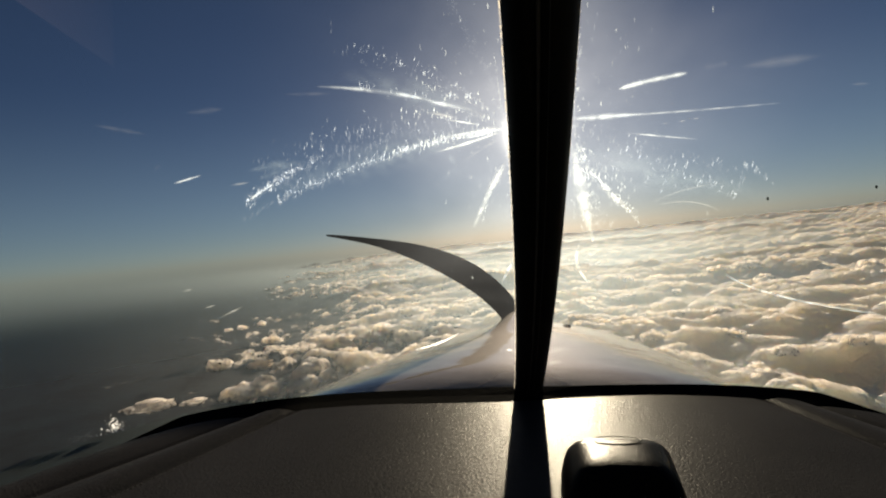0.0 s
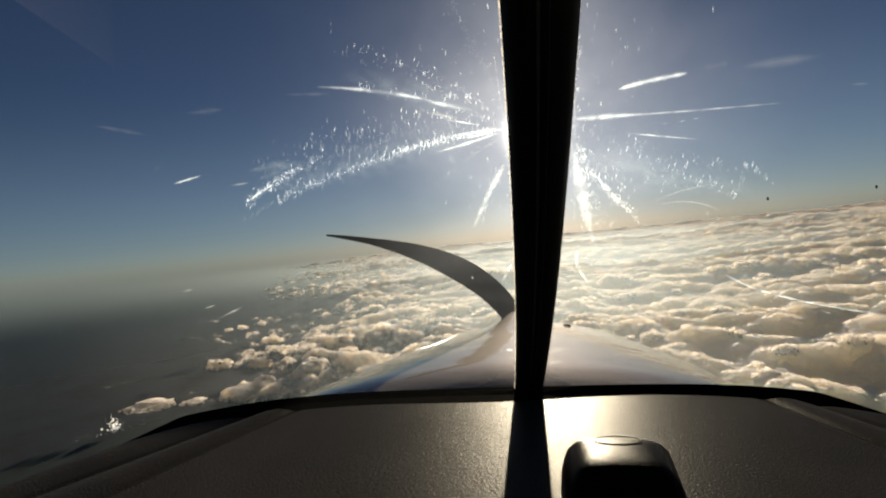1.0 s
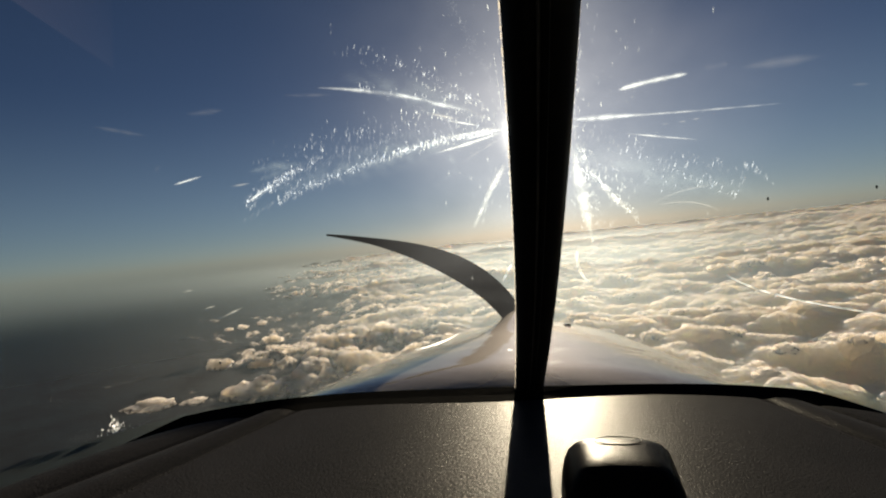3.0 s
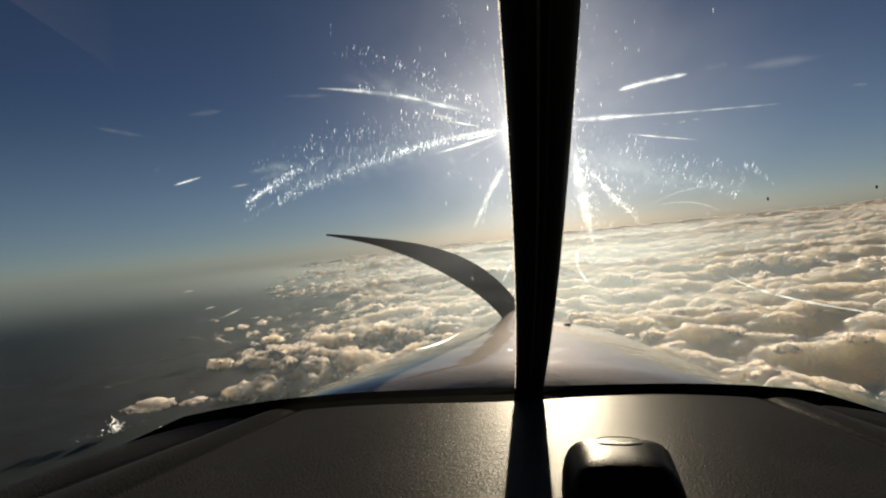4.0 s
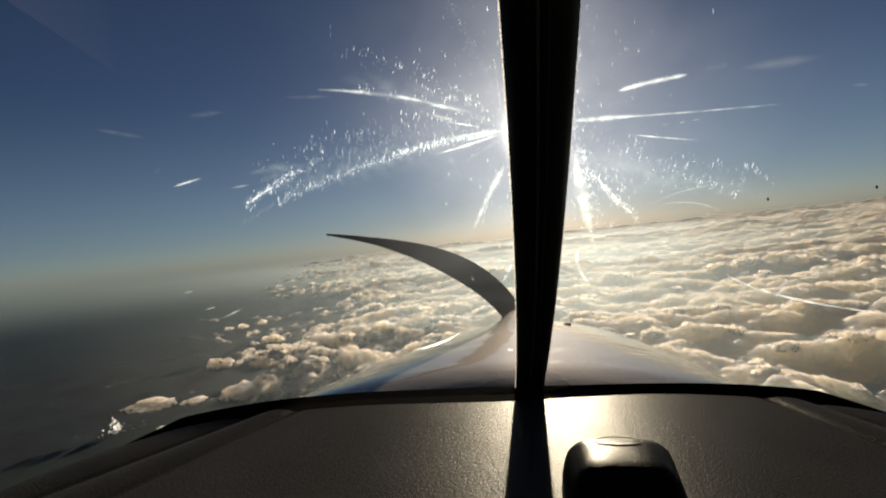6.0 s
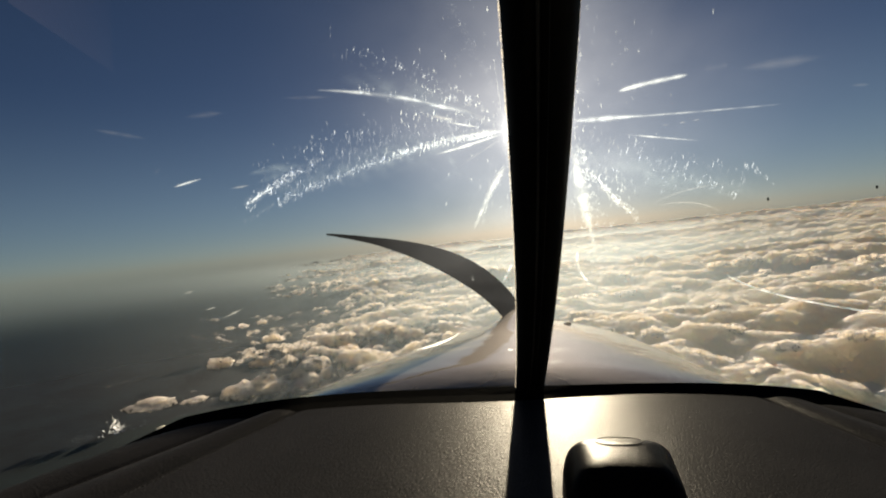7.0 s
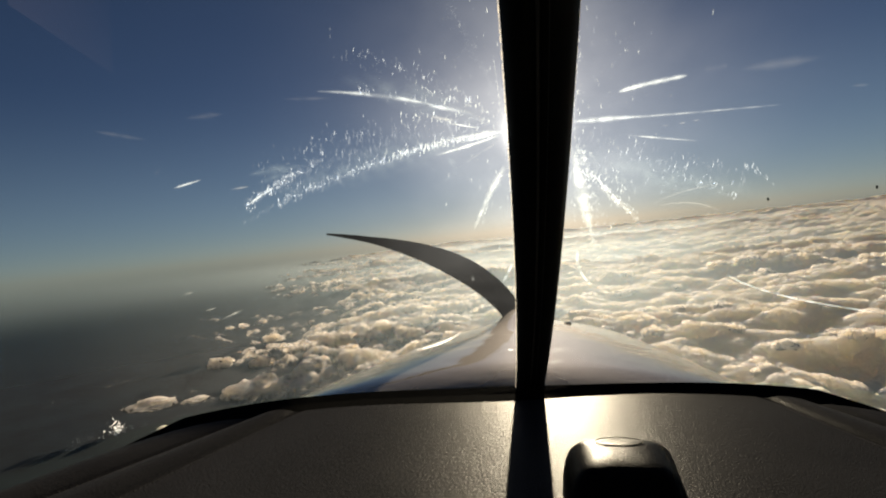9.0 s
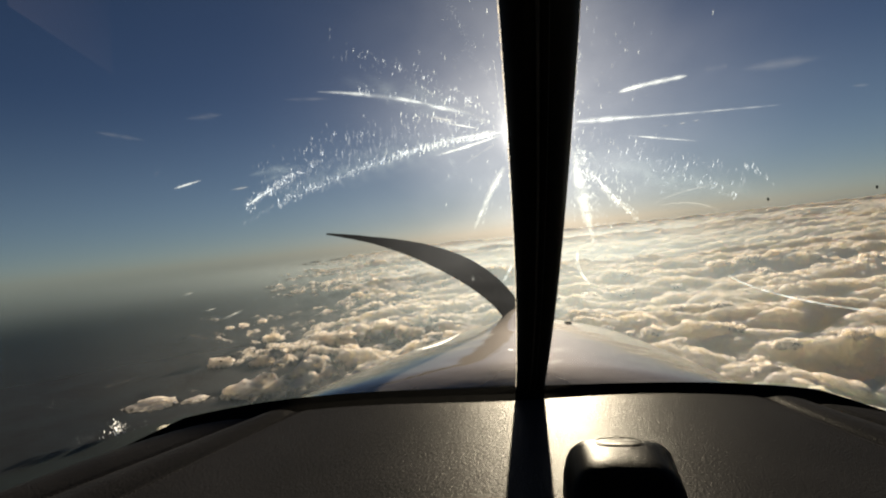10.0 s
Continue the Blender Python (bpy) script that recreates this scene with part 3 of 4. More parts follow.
streak([(2.6, -11.3), (3.5, -10.8), (5.2, -10.9)], 0.34, MID, PALE, 0.6)
streak([(2.4, -12.2), (4.2, -12.0)], 0.28, MID, PALE, 0.6)
streak([(4.9, -10.2), (6.6, -10.35)], 0.06, MID, PALE)
streak([(-1.5, -10.75), (-0.7, -10.8)], 0.10, FLARE, PALE)
streak([(-33.2, -2.7), (-32.2, -2.5)], 0.12, MID, PALE)
streak([(-29.9, -5.4), (-27.9, -4.6)], 0.10, MID, PALE)
streak([(-31.3, -4.4), (-30.3, -4.2)], 0.07, MID, PALE)
streak([(-26.6, 8.6), (-23.6, 9.3), (-20.9, 9.4)], 0.42, SMEAR_GLOW, PALE)
streak([(-25.8, 7.7), (-22.6, 9.0)], 0.34, SMEAR_GLOW, PALE)
streak([(-28.4, 7.2), (-26.6, 7.5)], 0.10, MID, PALE)
streak([(-34.9, 8.6), (-34.3, 9.3)], 0.14, FAINT, PALE)
streak([(-3.8, 11.8), (-0.8, 12.0)], 0.10, MID, PALE)
streak([(-4.6, 11.0), (-0.9, 11.8)], 0.14, SMEAR, BRIGHT)
streak([(-8.2, 13.9), (-5.0, 13.1)], 0.18, MID, PALE)
# the sun's wide glow is painted here as three faint films
streak([(-25, 6.6), (-12, 10.6), (-0.3, 11.8)], 1.9, SMEAR_GLOW, "broad pale glow beside the sun, laid on as film", 0.5)
streak([(-17, 18.0), (-8, 15.6), (-0.3, 12.5)], 1.7, SMEAR_GLOW, "broad pale glow beside the sun, laid on as film", 0.5)
streak([(6.0, 9.6), (12, 6.0), (24, 3.0)], 1.8, SMEAR_GLOW, "broad pale glow beside the sun, laid on as film", 0.5)
# a faint reflection in the upper port corner, painted as a pale film
corner = [on_canopy(az, el) for az, el in ((-44.9, 21.7), (-37.7, 17.4), (-37.4, 26.0), (-45.0, 26.5))]
film_part("reflection_patch", corner, [(0, 1, 2, 3)], [1.3, 0.3, 0.0, 1.2], SHEEN, "faint violet reflection painted on the acrylic")


def specks(count, seed, place, size, name, label, mat=SPECK, tall=3.0, leans=(-0.1, 0.25)):
    """Many small dried drops, each a little lens-shaped film, drawn out along the airflow."""
    rnd = random.Random(seed)
    verts, faces, film = [], [], []
    for _ in range(count):
        az, el = place(rnd)
        s = size * 1.6 * rnd.uniform(0.35, 1.0) ** 1.5
        lean = rnd.uniform(*leans)
        corners = [on_canopy(az, el)]
        for k in range(6):
            b = radians(60 * k)
            ca, ce = s * math.cos(b) * 0.36, s * tall * rnd.uniform(0.7, 1.1) * math.sin(b)
            corners.append(on_canopy(az + ca + ce * lean, el + ce))
        if all(corners):
            i = len(verts)
            verts += corners
            film += [rnd.uniform(0.5, 1.6)] + [0.3] * 6
            faces += [(i, i + 1 + k, i + 1 + (k + 1) % 6) for k in range(6)]
    tagged(film_part(name, verts, faces, film, mat, label), kind="stuff")


def along(p0, p1, p2, wide, near=1.0):
    """Places strewn along a bow from p0 through p1 to p2, spreading out by wide degrees towards its far end."""
    c = [2 * b - 0.5 * (a + d) for a, b, d in zip(p0, p1, p2)]

    def place(r):
        t = r.random() ** near
        az, el = (p0[k] * (1 - t) ** 2 + 2 * c[k] * t * (1 - t) + p2[k] * t * t for k in (0, 1))
        return az, el + r.gauss(0, wide * (0.35 + 0.65 * t))
    return place


def wedge_port(r):
    t = r.random()
    return -3.0 - 23 * t, 12.4 - 6.2 * t * t + (0.6 + 4.4 * math.sin(math.pi * min(1, t + 0.1))) * (r.random() - 0.5)


def wedge_starboard(r):
    t = r.random() ** 1.2
    return 6.8 + 15 * t, 8.6 - 4.0 * t + r.uniform(-1, 1) * (3.4 - 2.2 * t)


def near_sun(r):
    b, d = r.uniform(0, 2 * math.pi), abs(r.gauss(0, 5.5)) + 2.6
    return 2.9 + d * math.cos(b), 11.3 + d * math.sin(b) * 1.1


def stray(r):
    return r.uniform(-38, 34), r.uniform(-8, 24)


def corner_glint(r):
    t = r.gauss(0, 1)
    return -39.1 - 0.06 * t + r.gauss(0, 0.22) * r.choice((1, 1, 1, 2.6)), -14.15 + 0.50 * t


def rail_glint(r):
    return -37.1 + r.gauss(0, 0.35), -14.2 + r.gauss(0, 0.2)


def corner_dust(r):
    if r.random() < 0.3:
        return -43.6 + r.gauss(0, 0.9), -10.9 + r.gauss(0, 0.6)
    return -41.0 + r.gauss(0, 0.9), -14.4 + r.gauss(0, 0.5)


def flare_starboard(r):
    t = r.random()
    return 6.6 + 1.6 * t ** 0.6 + r.gauss(0, 0.35 + 0.5 * t), 9.0 - 8.0 * t + r.gauss(0, 0.3)


DROPS = "dried drops and scratches glinting in the sun"
HOOK = (-2.5, 12.0), (-15.2, 10.9), (-27.2, 5.6)
LOWER = (-2.0, 11.6), (-12.4, 9.9), (-24.0, 5.7)
TAIL = (-22.0, 6.6), (-24.6, 5.4), (-27.6, 3.7)
specks(300, 1, along(*LOWER, 0.22, 0.75), 0.078, "drop_film", DROPS)
specks(45, 15, along(*TAIL, 0.22), 0.06, "drop_film", DROPS, DULL)
specks(200, 11, along(*LOWER, 0.45), 0.085, "drop_film", DROPS, DULL)
specks(260, 21, along(*HOOK, 0.42, 0.8), 0.075, "drop_film", DROPS, DULL)
specks(170, 22, along((-20.2, 9.6), (-24, 7.6), (-27.0, 5.6), 0.42), 0.075, "drop_film", DROPS)
specks(130, 25, along((-2.5, 12.4), (-15.5, 12.2), (-26.2, 8.9), 0.6), 0.075, "drop_film", DROPS, DULL)
specks(70, 26, along((-2.5, 12.4), (-14.5, 12.6), (-22.2, 10.4), 0.9), 0.065, "drop_film", DROPS)
specks(120, 27, wedge_port, 0.070, "drop_film", DROPS, DULL, 4.0)
specks(80, 29, wedge_port, 0.072, "drop_film", DROPS, SPECK, 4.0)
specks(30, 28, along((-5.0, 15.2), (-10.2, 15.9), (-15.5, 16.6), 0.35), 0.085, "drop_film", DROPS, SPECK, 3.4)
specks(60, 2, along((-3.0, 14.6), (-8.8, 18.0), (-16.1, 20.2), 0.40), 0.085, "drop_film", DROPS, SPECK, 2.2, (0.2, 0.9))
specks(90, 12, along((-2.4, 14.3), (-8.8, 18.0), (-18.1, 20.4), 0.7), 0.065, "drop_film", DROPS, DULL)
specks(170, 24, along((-1.2, 16.0), (-3.4, 20.6), (-5.6, 24.8), 0.8), 0.055, "drop_film", DROPS, DULL, 1.6)
specks(420, 23, flare_starboard, 0.075, "drop_film", DROPS, FLARE, 1.5, (-0.5, 0.5))
specks(190, 31, along((7.6, 7.4), (10.0, 4.3), (12.4, 1.8), 0.40), 0.085, "drop_film", DROPS, FLARE, 1.5, (-0.6, 0.6))
specks(34, 32, along((11.0, 8.9), (15.0, 6.8), (18.8, 4.6), 0.8), 0.105, "drop_film", DROPS, SPECK, 3.2, (0.15, 0.5))
specks(26, 33, along((17.9, 4.6), (19.4, 4.2), (21.0, 3.1), 0.4), 0.095, "drop_film", DROPS, SPECK, 2.2, (0.1, 0.6))
specks(22, 36, along((21.6, 6.0), (22.8, 5.2), (24.0, 4.3), 0.3), 0.085, "drop_film", DROPS, SPECK, 3.0, (0.0, 0.4))
specks(300, 13, wedge_starboard, 0.065, "drop_film", DROPS, DULL, 2.4, (0.0, 0.5))
specks(90, 3, wedge_starboard, 0.080, "drop_film", DROPS, SPECK, 2.6, (0.0, 0.5))
specks(120, 34, along((12.6, 1.4), (15.0, -0.6), (17.4, -1.6), 0.8), 0.075, "drop_film", DROPS, DULL, 1.3, (-0.8, 0.8))
specks(40, 35, along((10.0, -3.6), (10.8, -4.1), (11.8, -4.4), 0.3), 0.08, "drop_film", DROPS, DULL, 1.4)
specks(420, 4, near_sun, 0.055, "drop_film", DROPS, FLARE, 4.0)
specks(190, 41, along((-1.2, 11.7), (-6.0, 11.2), (-13.0, 9.9), 0.28), 0.085, "drop_film", DROPS, FLARE, 3.0)
# glow hugging the post, put in as fine bright specks
specks(230, 49, along((-1.0, 19.0), (-0.45, 11.7), (0.0, 2.5), 0.5), 0.040, "drop_film", "fine bright specks painting the glow along the post", FLARE, 2.0, (-0.5, 0.5))
specks(230, 50, along((6.9, 19.0), (6.75, 11.2), (6.15, 2.5), 0.5), 0.040, "drop_film", "fine bright specks painting the glow along the post", FLARE, 2.0, (-0.5, 0.5))
specks(90, 48, along((-3.2, 2.6), (-1.9, 6.0), (-0.5, 8.4), 0.35), 0.055, "drop_film", DROPS, FLARE, 1.3, (-0.5, 0.5))
specks(60, 42, along((-1.8, 12.9), (-6.0, 13.5), (-11.0, 13.6), 0.5), 0.075, "drop_film", DROPS, FLARE)
specks(70, 43, along((-1.8, 13.8), (-5.5, 15.6), (-9.5, 17.6), 0.7), 0.070, "drop_film", DROPS, FLARE)
specks(130, 44, along((6.8, 9.6), (8.6, 7.4), (11.5, 4.6), 0.8), 0.065, "drop_film", DROPS, FLARE)
specks(90, 45, along((6.7, 8.4), (7.2, 4.4), (7.9, 0.4), 0.5), 0.075, "drop_film", DROPS, FLARE, 1.4)
specks(70, 46, along((6.9, 13.4), (7.4, 16.5), (7.9, 20.0), 0.9), 0.055, "drop_film", DROPS, FLARE, 1.6)
specks(500, 14, near_sun, 0.07, "drop_film", DROPS, DULL)
specks(130, 5, stray, 0.05, "drop_film", "stray dust specks on the acrylic", FAINT, 1.2)
# the corner's glints, put in as small bright films
specks(240, 6, corner_glint, 0.062, "drop_film", "cluster of small glints put in near the canopy rail", GLINT, 1.0)
specks(150, 7, corner_dust, 0.045, "drop_film", "scattered dull drops near the canopy rail", DULL, 1.0)
specks(60, 47, corner_dust, 0.035, "drop_film", "scattered dull drops near the canopy rail", FLARE, 1.0)
specks(14, 8, rail_glint, 0.08, "drop_film", "few small glints put in by the canopy rail", GLINT, 1.4)
# two dark insect marks
for az, el, s in ((23.4, 2.7, 0.12), (31.1, 2.9, 0.11)):
    bm = bmesh.new()
    ring = [on_canopy(az + s * math.cos(radians(45 * k)) * (0.7 + 0.3 * (k % 2)), el + 1.3 * s * math.sin(radians(45 * k)), 0.002) for k in range(8)]
    bm.faces.new([bm.verts.new(p) for p in ring])
    part("insect_mark", bm, RUBBER, canopy, "small dark insect mark on the acrylic")


# ---- receiver box on the glare shield ----
def receiver():
    thing = new("satellite_receiver")
    tagged(thing, "rounded black plastic receiver box standing on the glare shield", "receiver")
    rings = []
    for z, hx, hy, r in ((0.0, 0.049, 0.060, 0.02), (0.020, 0.049, 0.060, 0.02), (0.038, 0.0478, 0.058, 0.022), (0.050, 0.0455, 0.055, 0.022),
                         (0.060, 0.042, 0.050, 0.021), (0.0665, 0.037, 0.043, 0.019), (0.0705, 0.030, 0.034, 0.016), (0.0722, 0.020, 0.023, 0.012), (0.0726, 0.008, 0.01, 0.005)):
        ring = []
        for cx, cy, b0 in ((1, 1, 0), (-1, 1, 90), (-1, -1, 180), (1, -1, 270)):
            for k in range(7):
                b = radians(b0 + 15 * k)
                x, y = cx * (hx - r) + r * math.cos(b), cy * (hy - r) + r * math.sin(b)
                ring.append((x * (1 + 1.3 * y), y, z))
        rings.append(ring)
    part("housing", loft(rings, closed=True, caps=True), PLASTIC, thing, "glossy black plastic housing")
    ring = []
    for i in range(33):
        b = 2 * math.pi * i / 32
        c = Vector((0.020 * math.cos(b), 0.022 + 0.010 * math.sin(b), 0.0728))
        ring.append([c + Vector((0.0005 * math.cos(b) * math.cos(g), 0.0005 * math.sin(b) * math.cos(g), 0.0004 * math.sin(g))) for g in (0, 1.57, 3.14, 4.71)])
    part("emblem", loft(ring, closed=True), EMBLEM, thing, "raised oval emblem")
    return thing


box = receiver()
box.matrix_world = AIRCRAFT @ pose(0.058, 0.475, SILL - 0.001, 0, 0, -4)


# ---- land, far below ----
def ground():
    verts, faces = [(0, 0, 0)], []
    radii = [30 * 1.18 ** i for i in range(31)] + [4950]
    for r in radii:
        verts += [(r * math.sin(2 * math.pi * k / 96), r * math.cos(2 * math.pi * k / 96), 0) for k in range(96)]
    for k in range(96):
        faces.append((0, 1 + (k + 1) % 96, 1 + k))
    for j in range(len(radii) - 1):
        for k in range(96):
            a, b = 1 + j * 96 + k, 1 + j * 96 + (k + 1) % 96
            faces.append((a, b, b + 96, a + 96))
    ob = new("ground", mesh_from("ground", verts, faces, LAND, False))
    tagged(ob, "dark hazy land and water far below the clouds", "ground", kind="structure")


ground()


# ---- cloud deck ----
def hashed(ix, iy, k):
    h = (ix.astype(np.int64) * 374761393 + iy.astype(np.int64) * 668265263 + k * 974634773) & 0xFFFFFFFF
    h = ((h ^ (h >> 13)) * 1274126177) & 0xFFFFFFFF
    h = ((h ^ (h >> 16)) * 2246822519) & 0xFFFFFFFF
    return ((h ^ (h >> 15)) & 0xFFFFFF) / float(0xFFFFFF)


def value_noise(x, y, k):
    ix, iy = np.floor(x), np.floor(y)
    fx, fy = x - ix, y - iy
    fx, fy = fx * fx * fx * (fx * (fx * 6 - 15) + 10), fy * fy * fy * (fy * (fy * 6 - 15) + 10)
    a, b = hashed(ix, iy, k), hashed(ix + 1, iy, k)
    c, d = hashed(ix, iy + 1, k), hashed(ix + 1, iy + 1, k)
    return (a + (b - a) * fx) * (1 - fy) + (c + (d - c) * fx) * fy


def fbm(x, y, k, octaves=4):
    total, amp, norm = 0, 1.0, 0
    for o in range(octaves):
        total = total + amp * value_noise(x * 2 ** o + 17.3 * o, y * 2 ** o - 9.1 * o, k + o)
        norm += amp
        amp *= 0.5
    return total / norm


def domes(x, y, k):
    """Heaped round tops: the highest of the half balls that stand on a jittered grid."""
    ix, iy = np.floor(x), np.floor(y)
    best = np.zeros_like(x)
    for dx in (-1, 0, 1):
        for dy in (-1, 0, 1):
            cx, cy = ix + dx, iy + dy
            px, py = cx + hashed(cx, cy, k), cy + hashed(cx, cy, k + 1)
            r = 0.55 + 0.45 * hashed(cx, cy, k + 2)
            d2 = ((x - px) ** 2 + (y - py) ** 2) / (r * r)
            best = np.maximum(best, r * np.maximum(0.0, 1 - d2) ** 0.7)
    return best


def deck_fields(x, y):
    """Height, depth of vapour and cover of the deck at places x, y."""
    R = np.hypot(x, y)
    wx = x + 16 * (fbm(x / 45, y / 45, 5) - 0.5) + 8 * (fbm(x / 12, y / 12, 6) - 0.5)
    wy = y + 16 * (fbm(x / 45, y / 45, 15) - 0.5) + 8 * (fbm(x / 12, y / 12, 16) - 0.5)
    big = fbm(x / 260, y / 170, 31, 5)
    mid = fbm(x / 75, y / 65, 41, 4)
    keep = np.clip(1.7 - R / 1600, 0.38, 1)
    h = 24 * (big - 0.5) + 12 * (mid - 0.5)
    h = h + 9.0 * np.clip((R - 220) / 330, 0.3, 1) * domes(wx / 27, wy / 27, 51) * np.clip(2.6 * mid - 0.5, 0.1, 1.6) * (0.5 + 0.5 * keep)
    h = h + 5.4 * domes(wx / 11, wy / 11, 61) * keep * np.clip(3 * big - 0.8, 0.25, 1.3)
    h = h + 2.1 * domes(wx / 5, wy / 5, 71) * keep ** 2
    h = h + 34 * (fbm(x / 520, y / 300, 81, 4) - 0.5) * np.clip((R - 500) / 1500, 0, 1)
    # the far deck is lifted with distance, so its cut edge nears the horizon
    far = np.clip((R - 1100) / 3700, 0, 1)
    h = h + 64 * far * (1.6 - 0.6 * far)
    # dark hollows between the heaps, where the vapour is thin
    thin = np.zeros_like(x)
    for px, py, size in ((207, 460, 17), (171, 925, 24), (252, 596, 16), (175, 340, 26), (150, 640, 14)):
        dip = np.exp(-((x - px) ** 2 + (y - py) ** 2) / size ** 2)
        h, thin = h - 13 * dip, thin + 0.9 * dip
    # near starboard deck sunk and thinned, shaped so that it lies darker
    near = np.clip((420 - R) / 110, 0, 1) * np.clip((x - 130) / 60, 0, 1)
    h, thin = h - 32 * near, thin + 1.5 * near
    # the deck thins out and breaks up along its port edge
    edge = (x + 64 + 0.245 * y) / (95 + 0.13 * np.abs(y))
    edge = edge - 0.9 * np.clip((420 - y) / 200, 0, 1) * (x < -60)
    edge = edge - 1.5 * np.clip((350 - y) / 120, 0, 1) * (x < -120)
    cover = edge + 2.0 * (fbm(x / 100, y / 100, 91, 4) - 0.5) + 0.6 * (fbm(x / 26, y / 26, 95, 4) - 0.5)
    puff = 0.7 * domes(wx / 27, wy / 27, 51) + 0.3 * domes(wx / 11, wy / 11, 61)
    depth = np.clip(cover, -2, 2.5) + 2.4 * (puff - 0.45) - thin
    soft = np.clip(edge * 0.3 + 0.8, 0.9, 1)
    # single heaps stand up round where the sheet is broken
    lone = np.clip(1.6 - edge, 0, 1)
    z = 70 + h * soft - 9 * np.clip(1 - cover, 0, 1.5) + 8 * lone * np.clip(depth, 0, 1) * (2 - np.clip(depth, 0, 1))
    return z, depth, cover


def cloud_object(name, co, faces, depth, label, category, kind="", group=""):
    """Vapour with its depth at every point; faces all have the same count of corners."""
    me = bpy.data.meshes.new(name)
    me.vertices.add(len(co))
    me.vertices.foreach_set("co", co.astype(np.float32).ravel())
    me.loops.add(faces.size)
    me.loops.foreach_set("vertex_index", faces.astype(np.int32).ravel())
    me.polygons.add(len(faces))
    me.polygons.foreach_set("loop_start", np.arange(0, faces.size, faces.shape[1], dtype=np.int32))
    me.update(calc_edges=True)
    me.validate()
    me.attributes.new("depth", "FLOAT", "POINT").data.foreach_set("value", depth.astype(np.float32))
    me.materials.append(CLOUD)
    me.shade_smooth()
    return tagged(new(name, me), label, category, group, kind)


def cloud_sheet(name, az0, az1, n_az, r0, r1, n_r, label):
    az = np.radians(np.linspace(az0, az1, n_az))
    r = np.exp(np.linspace(math.log(r0), math.log(r1), n_r))
    R, AZ = np.meshgrid(r, az, indexing="ij")
    x, y = R * np.sin(AZ), R * np.cos(AZ)
    z, depth, cover = deck_fields(x, y)
    keep_v = depth > -0.1
    co = np.stack([x, y, z], -1).reshape(-1, 3)
    idx = np.arange(n_r * n_az).reshape(n_r, n_az)
    a, b, d, e = idx[:-1, :-1], idx[:-1, 1:], idx[1:, 1:], idx[1:, :-1]
    ok = keep_v[:-1, :-1] | keep_v[:-1, 1:] | keep_v[1:, 1:] | keep_v[1:, :-1]
    quads = np.stack([a[ok], e[ok], d[ok], b[ok]], -1)
    used = np.zeros(len(co), bool)
    used[quads.ravel()] = True
    remap = np.cumsum(used) - 1
    return cloud_object(name, co[used], remap[quads], depth.ravel()[used], label, "clouds", "stuff")


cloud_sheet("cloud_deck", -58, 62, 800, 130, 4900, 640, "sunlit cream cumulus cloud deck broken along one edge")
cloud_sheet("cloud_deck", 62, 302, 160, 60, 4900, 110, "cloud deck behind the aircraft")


# ---- heaped clouds ----
def ball(fine):
    """Ways out from the middle, and the faces between them."""
    bm = bmesh.new()
    bmesh.ops.create_icosphere(bm, subdivisions=fine, radius=1)
    bm.verts.ensure_lookup_table()
    ways, faces = np.array([v.co[:] for v in bm.verts]), np.array([[v.index for v in f.verts] for f in bm.faces])
    bm.free()
    return ways, faces


def heap(seed, WAYS, flat=0.62):
    """A cauliflower head of radius about one: lobes on lobes round a core, with a ragged flat foot. Gives points and depth."""
    rnd = random.Random(seed)
    lobes = [((0, 0, 0), 0.55)]
    for _ in range(9):
        b, up, out = rnd.uniform(0, 2 * math.pi), rnd.uniform(-0.1, 0.75), rnd.uniform(0.25, 0.55)
        lobes.append(((out * math.cos(b), out * math.sin(b), up * 0.55), rnd.uniform(0.26, 0.42)))
    for _ in range(26):
        (cx, cy, cz), r = lobes[rnd.randrange(1, 10)]
        b, up = rnd.uniform(0, 2 * math.pi), rnd.uniform(-0.2, 1.0)
        side = math.sqrt(max(0.0, 1 - up * up))
        lobes.append(((cx + r * side * math.cos(b) * 0.85, cy + r * side * math.sin(b) * 0.85, cz + r * up * 0.85), r * rnd.uniform(0.3, 0.5)))
    reach = np.zeros(len(WAYS))
    for c, r in lobes:
        c = np.array(c)
        dc = WAYS @ c
        disc = dc * dc - c @ c + r * r
        reach = np.maximum(reach, np.where(disc > 0, dc + np.sqrt(np.maximum(disc, 0)), 0))
    fine = np.array([noise.fractal(Vector(w) * 3.2 + Vector((seed * 7.1, 0, 0)), 0.7, 2.1, 6) for w in WAYS])
    co = WAYS * (reach * (1 + 0.13 * fine))[:, None]
    z = co[:, 2] * flat
    depth = np.clip(1.15 + 1.5 * z / 0.35, -0.2, 2.2)
    co[:, 2] = np.where(z < -0.12, -0.12 + 0.25 * (z + 0.12), z)
    return co, depth


def placed(template, x, y, z, size, turn, tall=1.0):
    co, depth = template
    c, s = math.cos(turn), math.sin(turn)
    return np.stack([x + size * (c * co[:, 0] - s * co[:, 1]), y + size * (s * co[:, 0] + c * co[:, 1]), z + size * tall * co[:, 2]], -1), depth


def veil(template, ways):
    """A thin torn skin of vapour a little further out."""
    co, depth = template
    return co + ways * np.array((0.08, 0.08, 0.05)), np.clip(depth, 0, 1) * 0.25


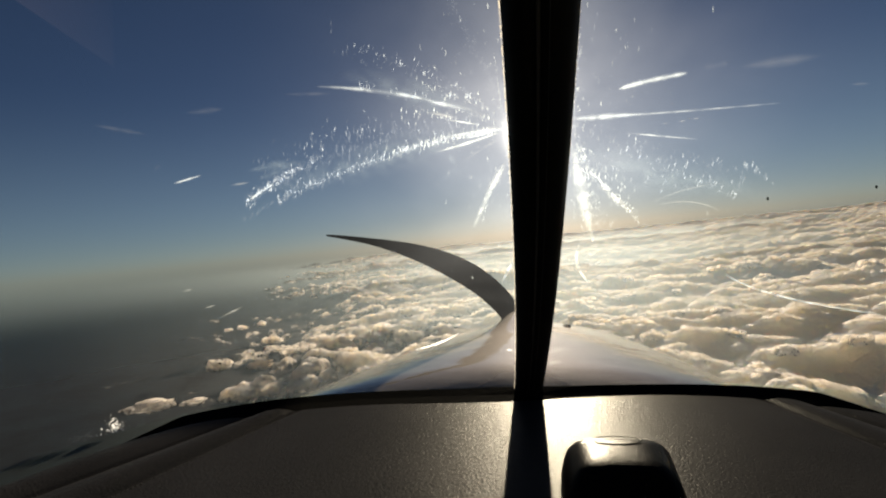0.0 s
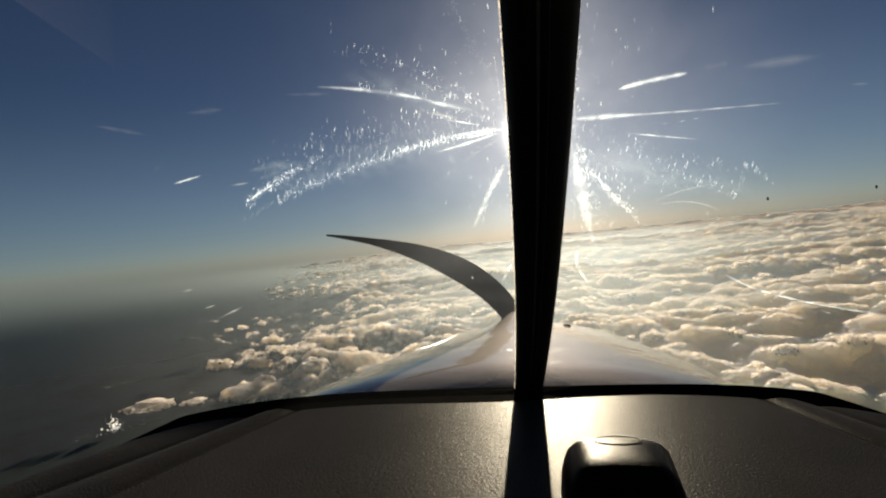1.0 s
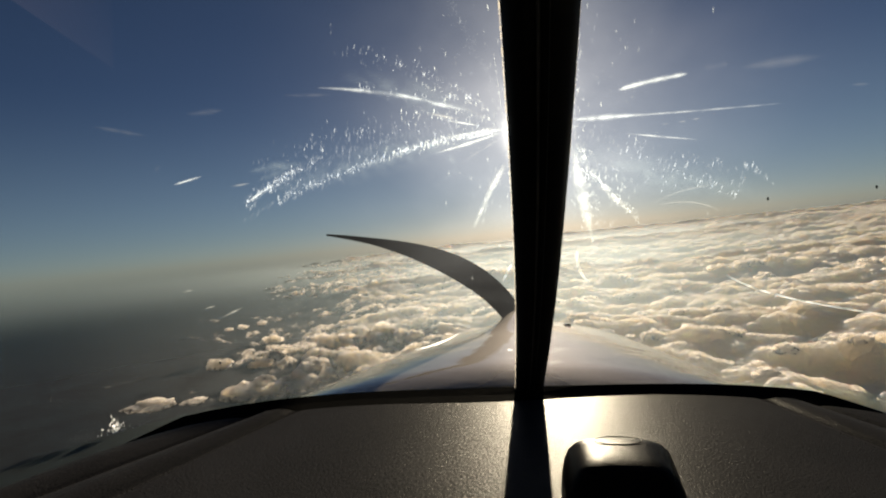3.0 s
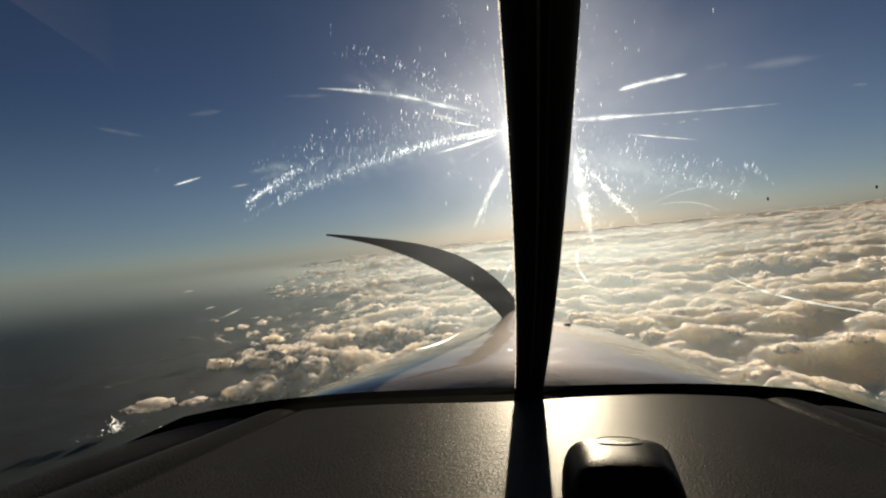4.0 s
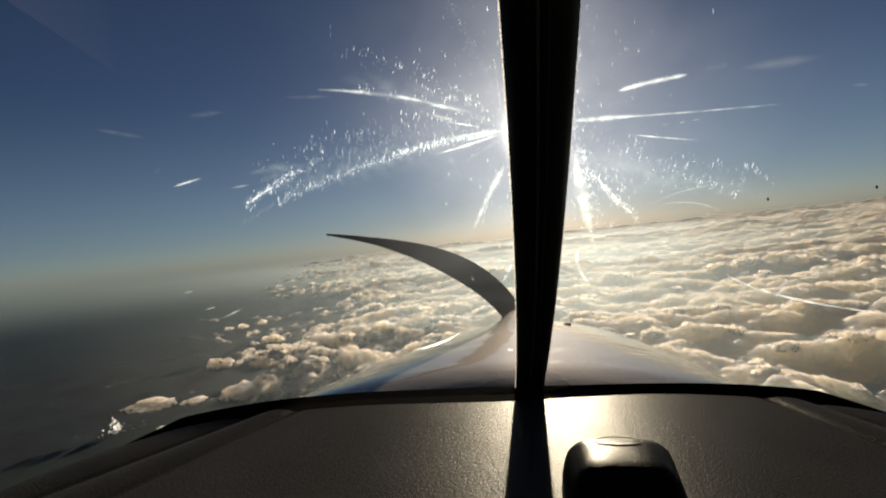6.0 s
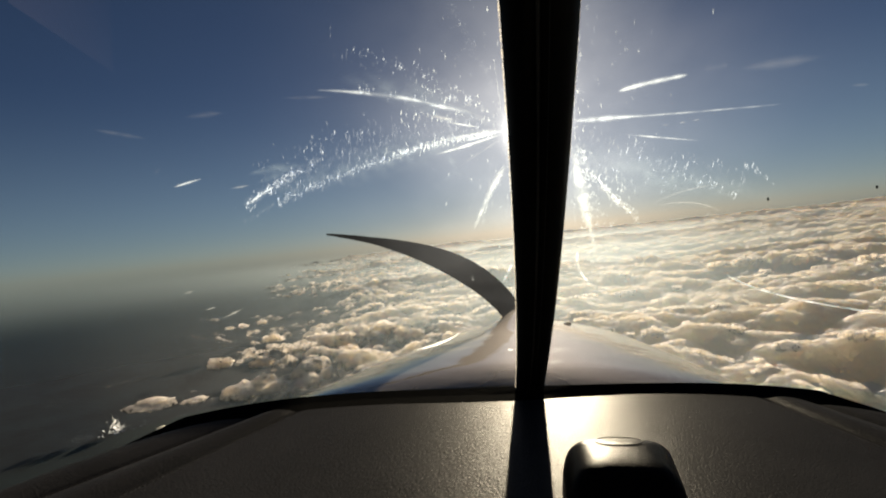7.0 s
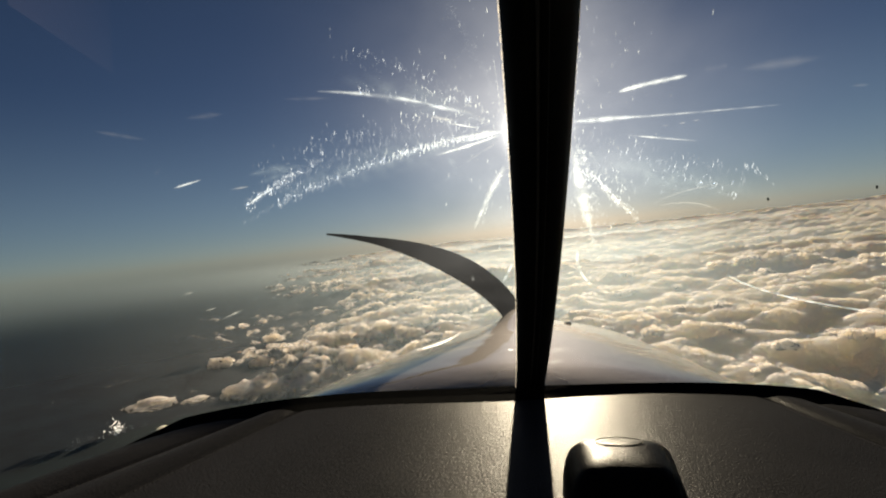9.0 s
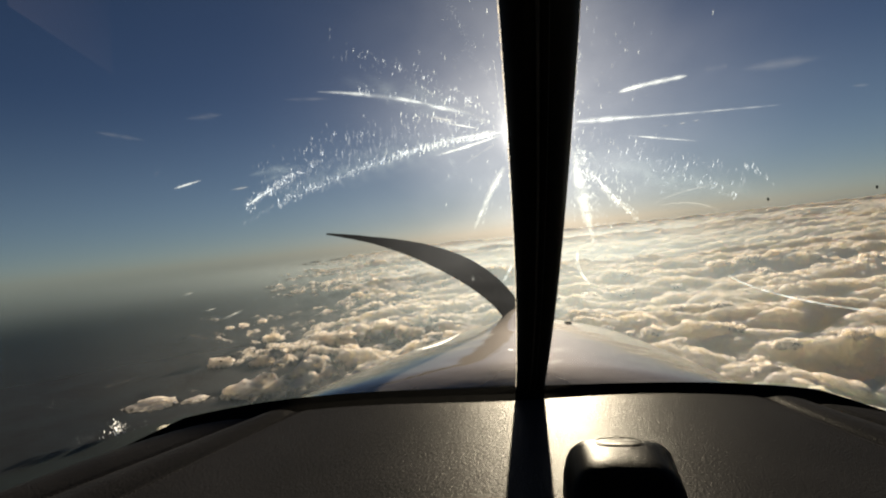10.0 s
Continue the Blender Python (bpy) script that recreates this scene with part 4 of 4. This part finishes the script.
# heads that stand up out of the deck
WAYS, FACES = ball(5)
HEADS = [heap(k + 1, WAYS) for k in range(8)]
VEILS = [veil(h, WAYS) for h in HEADS]
rnd = random.Random(77)
points, thick = [], []
while len(points) < 300:
    az, r = radians(rnd.uniform(-38, 50)), 300 * (1200 / 300) ** rnd.random()
    x, y = r * math.sin(az), r * math.cos(az)
    z, depth, cover = (float(v[0]) for v in deck_fields(np.array([x]), np.array([y])))
    size, turn, tall, k = rnd.uniform(4.5, 11) * (1 + 1.9 * (r - 300) / 850), rnd.uniform(0, 6.28), rnd.uniform(0.75, 1.15), rnd.randrange(8)
    if depth < 0.35 or any(math.hypot(x - px, y - py) < 26 for px, py in ((207, 460), (171, 925), (175, 340), (150, 640))):
        continue
    for skin in (HEADS[k], VEILS[k]):
        co, de = placed(skin, x, y, z - 0.12 * size, size, turn, tall)
        points.append(co)
        thick.append(de)
faces = np.concatenate([FACES + k * len(WAYS) for k in range(len(points))])
cloud_object("cloud_heads", np.concatenate(points), faces, np.concatenate(thick), "rounded cream cloud heads heaped on the deck", "clouds", "stuff")

# small clouds that stand apart, off the deck's broken edge
WAYS, FACES = ball(6)
for k, (x, y, size, tall, dense) in enumerate((
        (-322, 537, 20, 0.9, 0.46), (-298, 394, 24, 0.45, 0.30), (-262, 398, 13, 0.55, 0.30), (-474, 835, 9, 1.0, 0.5), (-459, 850, 11, 1.0, 0.5),
        (-437, 874, 13, 0.9, 0.5), (-325, 672, 17, 1.0, 0.5), (-268, 524, 19, 0.9, 0.46), (-227, 411, 24, 0.8, 0.44), (-237, 331, 11, 0.6, 0.36))):
    body = heap(40 + k, WAYS)
    skins = [placed(skin, 0, 0, 0, size, 1.3 * k, tall) for skin in (body, veil(body, WAYS))]
    ob = cloud_object("cumulus_cloud", np.concatenate([co for co, de in skins]), np.concatenate([FACES, FACES + len(WAYS)]),
                      np.concatenate([dense * de for co, de in skins]), "small lone cream cumulus cloud drifting beside the deck", "cloud", "", "lone clouds off the deck")
    ob.location = (x, y, 66)


# ---- haze over the deck ----
def haze_shell(radius):
    rows = [[(radius * math.sin(radians(2 * k)), radius * math.cos(radians(2 * k)), z) for k in range(180)] for z in (2, 60, 110, 169)]
    verts = [p for r in rows for p in r]
    faces = [(j * 180 + k, j * 180 + (k + 1) % 180, (j + 1) * 180 + (k + 1) % 180, (j + 1) * 180 + k) for j in range(3) for k in range(180)]
    ob = new("haze", mesh_from("haze", verts, faces, HAZE_MAT))
    tagged(ob, "thin pale haze hanging over the clouds", "haze", kind="stuff")


# haze put in as four upright rings round the aircraft
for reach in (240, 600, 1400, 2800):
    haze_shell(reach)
